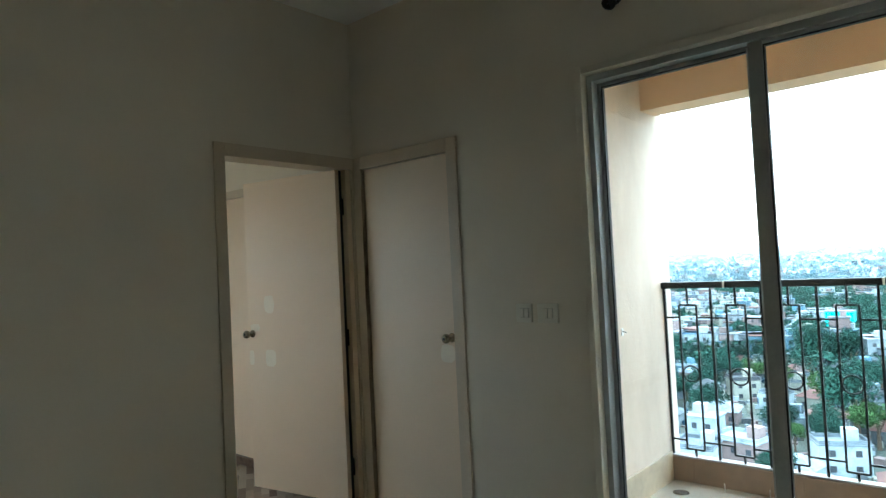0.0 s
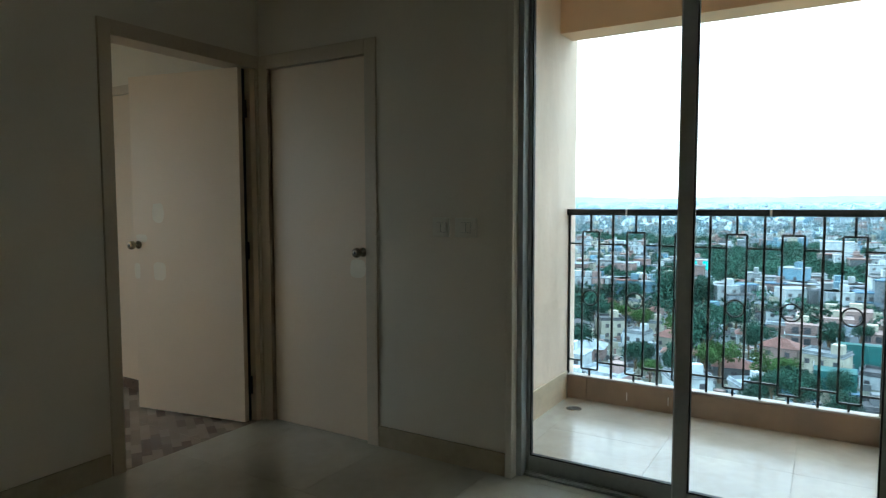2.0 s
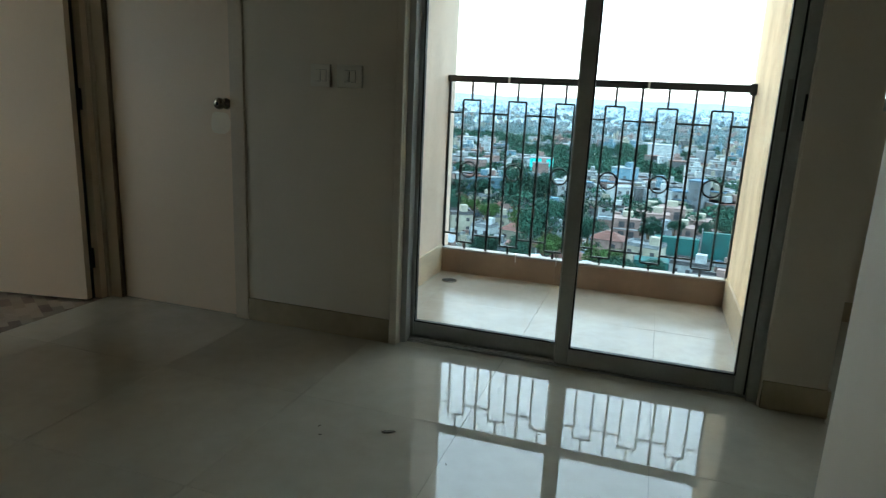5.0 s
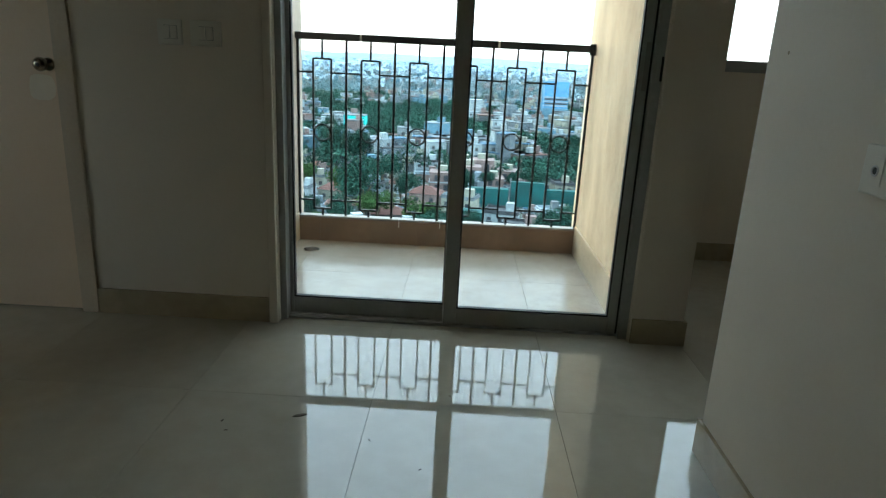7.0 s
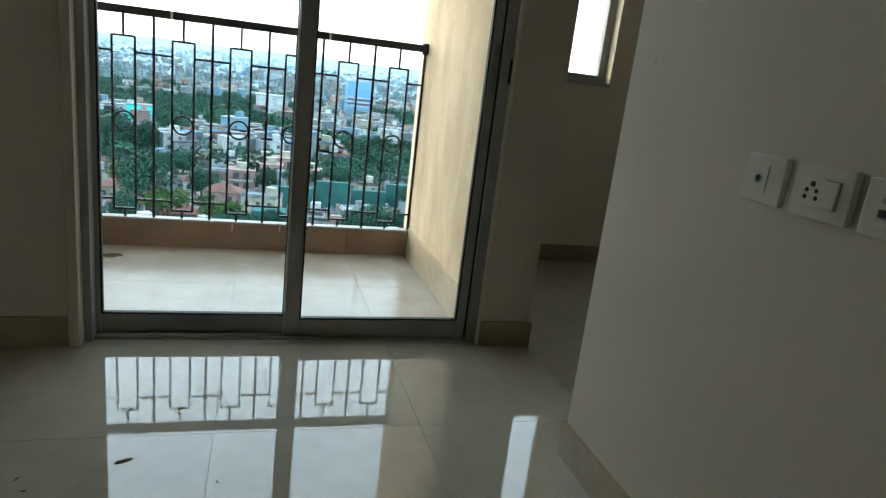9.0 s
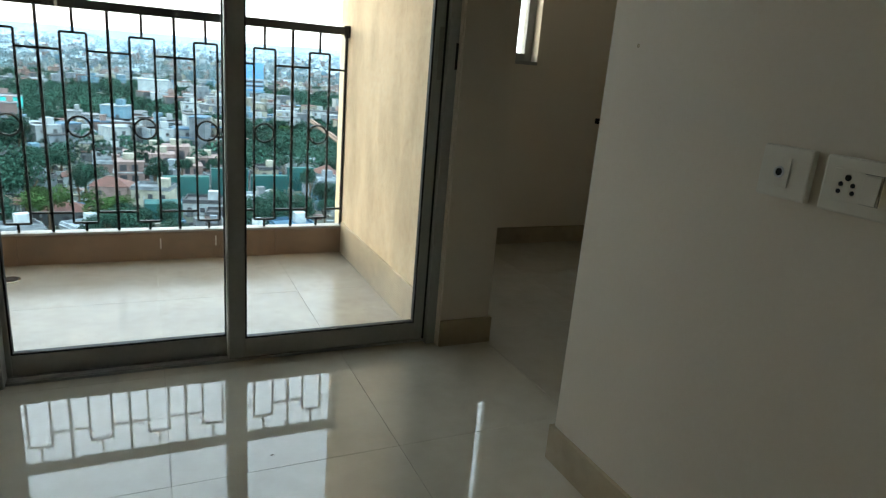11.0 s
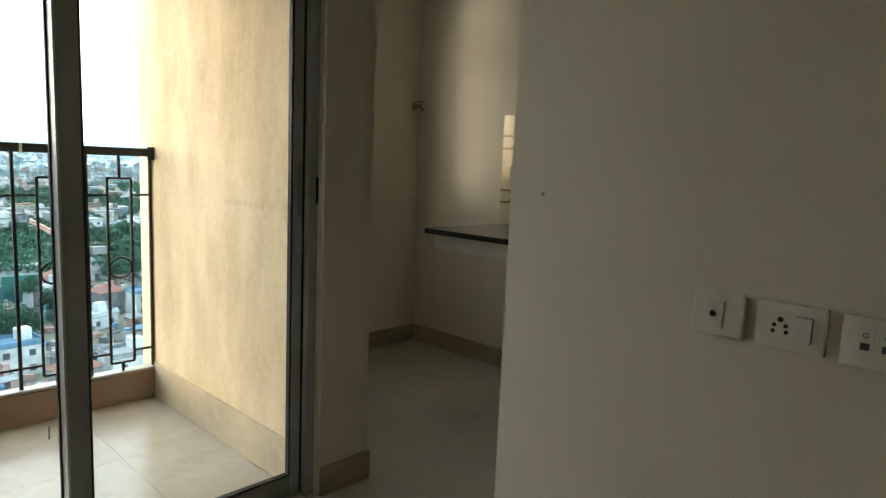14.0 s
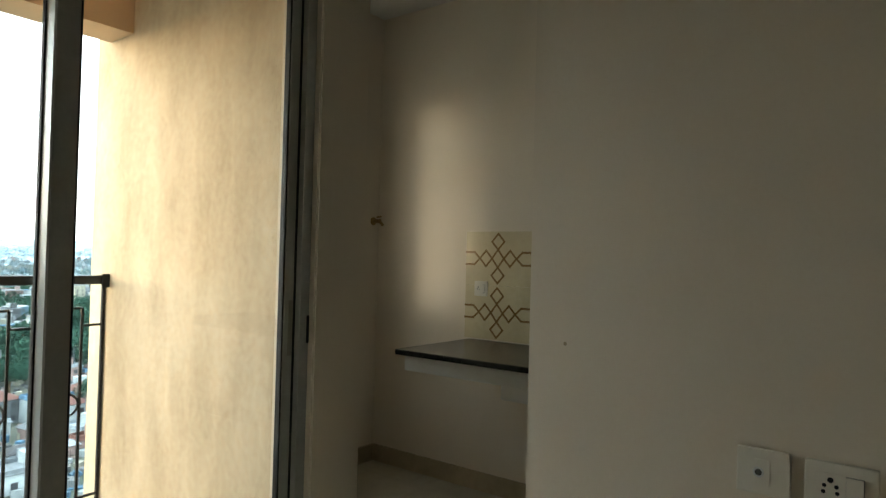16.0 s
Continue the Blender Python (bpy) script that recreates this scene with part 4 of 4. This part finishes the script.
for k, b in enumerate(bits):
    raw(b, "yard_clutter", (CITY[0], CITY[5], CITY[3], ROOFS[2], CITY[2])[k], "clutter of sheds, tanks and heaps between houses", "clutter")

# the town beyond, joined
blocks, slabs, panes, woods = [[] for _ in CITY], [[] for _ in ROOFS], [], []
for _ in range(10000):
    y = 275 + 2300 * rng.random() ** 1.7
    x = rng.uniform(-0.72 * y, 0.6 * y)
    if noise.noise((x * 0.009, y * 0.006, 9.0)) < -0.04 or not free(x, y, 5, taken[:12]):
        continue
    wx, wy = rng.uniform(5.5, 12), rng.uniform(5, 10)
    h = rng.choice((3.4, 3.4, 6.5, 6.5, 6.5, 9.6, 12.8)) * (1.4 if rng.random() < 0.04 else 1)
    a = rng.choice((0.1, 0.1, -0.3, 0.55)) + rng.uniform(-.1, .1)
    wi = rng.choices(range(6), (6, 2, 2, 2, 1, 1))[0]
    GB = GZ + rise(x, y)
    blocks[wi].append((x, y, GB, wx, wy, h, a))
    ri = rng.choices(range(5), (2, 4, 1, 4, 1))[0]
    slabs[ri].append((x, y, GB + h, wx + 0.6, wy + 0.6, 0.4, a))
    if rng.random() < 0.6:
        blocks[wi].append((x + wx * .2, y, GB + h + 0.4, wx * .3, wy * .4, 2.4, a))
    if y < 900:
        for k in range(int(h // 3.1)):
            for i in range(int(wx // 3.5)):
                u = -wx / 2 + wx * (i + 0.5) / int(wx // 3.5)
                ux, uy = u * math.cos(a) + wy / 2 * math.sin(a), u * math.sin(a) - wy / 2 * math.cos(a)
                panes.append((x + ux, y + uy, GZ + 0.9 + 3.1 * k, 1.3, 0.16, 1.35, a))
for i, b in enumerate(blocks):
    raw(b, "town_blocks", CITY[i], "densely packed low town houses in the distance", "town")
for i, b in enumerate(slabs):
    raw(b, "town_roofs", ROOFS[i], "flat and sheet roofs of the distant town", "roofs")
raw(panes, "town_windows", M_PANE, "dark window openings of the distant town", "windows")


def woods_mesh(count, y0, y1, power, r0, r1, per, material):
    """Tree masses between the houses: leaf clumps over uneven crowns."""
    P = []
    while len(P) < count:
        y = y0 + (y1 - y0) * rng.random() ** power
        x = rng.uniform(-0.74 * y, 0.62 * y)
        if noise.noise((x * 0.009, y * 0.006, 9.0)) > 0.1 and rng.random() < 0.6:
            continue
        P.append((x, y, rng.uniform(r0, r1)))
    vs, fs = [], []
    for x, y, r in P:
        for _ in range(per):
            th, u = rng.uniform(0, 2 * math.pi), rng.uniform(-0.2, 1)
            q = math.sqrt(max(0, 1 - u * u)) * rng.uniform(0.6, 1.05)
            c = (x + r * q * math.cos(th), y + r * q * math.sin(th), GZ + rise(x, y) + 4 + r * 0.6 + r * 0.8 * u)
            s_ = r * rng.uniform(0.10, 0.2)
            k = len(vs)
            for _ in range(4):
                vs.append((c[0] + rng.uniform(-s_, s_), c[1] + rng.uniform(-s_, s_), c[2] + rng.uniform(-s_, s_)))
            fs += [(k, k + 1, k + 2), (k, k + 2, k + 3), (k, k + 3, k + 1), (k + 1, k + 3, k + 2)]
    me = bpy.data.meshes.new("woods")
    me.from_pydata(vs, [], fs)
    me.materials.append(material)
    return tagged(new("woods", me), "dark green tree masses between distant houses, haze-tinted when far", "woods", "", "stuff")


# haze painted into the leaves: each farther band is paler and bluer
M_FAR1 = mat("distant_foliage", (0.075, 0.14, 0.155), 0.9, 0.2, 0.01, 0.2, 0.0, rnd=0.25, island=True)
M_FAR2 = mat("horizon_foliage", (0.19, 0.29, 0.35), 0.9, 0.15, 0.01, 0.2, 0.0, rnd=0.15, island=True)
woods_mesh(4200, 230, 800, 1.0, 2.4, 5.5, 90, M_LEAF)
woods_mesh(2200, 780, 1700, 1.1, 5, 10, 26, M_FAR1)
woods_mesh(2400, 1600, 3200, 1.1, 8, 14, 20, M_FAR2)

# rise on the horizon, the haze before it painted as pale blue
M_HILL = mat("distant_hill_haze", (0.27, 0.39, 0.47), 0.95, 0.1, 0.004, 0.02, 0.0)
bm = bmesh.new()
prev = None
for k in range(121):
    a = radians(-52 + k * 104 / 120)
    x, y = 3300 * math.sin(a), 3300 * math.cos(a)
    hgt = 84 + 12 * noise.noise((k * 0.12, 2.0, 0.0)) + 5 * noise.noise((k * 0.9, 5.0, 0.0))
    cur = (bm.verts.new((x / 3, y / 3, GZ + 0.05)), bm.verts.new((x, y, GZ + 52)), bm.verts.new((x * 1.02, y * 1.02, GZ + hgt)), bm.verts.new((x * 1.2, y * 1.2, GZ + hgt * 0.8)))
    if prev:
        for q in range(3):
            bm.faces.new((prev[q], cur[q], cur[q + 1], prev[q + 1]))
    prev = cur
structure("backdrop", bm, M_HILL, "wooded rise on the horizon, haze painted into its pale colour", "backdrop")


# ---- floor tiles, last ----
def tile_grid(parent, xs, ys, z, th, material, gap=0.0006, label=""):
    cache = {}
    for x0, x1 in zip(xs, xs[1:]):
        for y0, y1 in zip(ys, ys[1:]):
            key = (round(x1 - x0, 4), round(y1 - y0, 4))
            if key not in cache:
                cache[key] = mesh_of(box(-key[0] / 2 + gap, -key[1] / 2 + gap, -th, key[0] / 2 - gap, key[1] / 2 - gap, 0, 0.0003), "tile", material)
            o = new("tile", cache[key])
            o.location, o.parent = ((x0 + x1) / 2, (y0 + y1) / 2, z), parent


def lines(lo, hi, start, pitch):
    k = math.ceil((lo - start) / pitch + 1e-6)
    out = [lo]
    while start + k * pitch < hi - 0.01:
        if start + k * pitch > lo + 0.01:
            out.append(start + k * pitch)
        k += 1
    return out + [hi]


FLOOR = bpy.data.objects["floor"]
tile_grid(FLOOR, lines(0.0, PX1 + 0.004, 2.092, 0.61), lines(-4.5, 0.0, -0.61, 0.61), 0.0, 0.006, M_TILE)
tile_grid(FLOOR, lines(SX0, SX1, 2.092, 0.61), [0.0, 0.051], 0.0, 0.006, M_TILE)
tile_grid(FLOOR, lines(PX1 + 0.004, KX1, PX1 + 0.65, 0.65), lines(-4.5, 0.2, 0.1, 0.65), 0.0, 0.006, M_TILE)
tile_grid(bpy.data.objects["floor_kitchen"], lines(PX1 + 0.004, KX1, PX1 + 0.65, 0.65), lines(0.2, KY1, 0.75, 0.65), 0.0, 0.006, M_TILE)
tile_grid(FLOOR, lines(-3.3, 0.0, -0.12, 0.4), lines(-2.4, -0.03, -0.43, 0.4), 0.0, 0.006, M_PRINT)
tile_grid(bpy.data.objects["floor_balcony"], lines(BX0, BX1, 2.09, 0.62), lines(0.206, 1.45, 0.83, 0.62), BZ, 0.006, M_BTILE)
PAR = bpy.data.objects["balcony_parapet"]
xs = lines(BX0, BX1, 2.09, 0.62)
for a, b in zip(xs, xs[1:]):
    o = new("tile", mesh_of(box(a + 0.001, 1.442, BZ + 0.001, b - 0.001, 1.45, 0.104, 0.001), "tile", M_PARAPET))
    o.parent = PAR
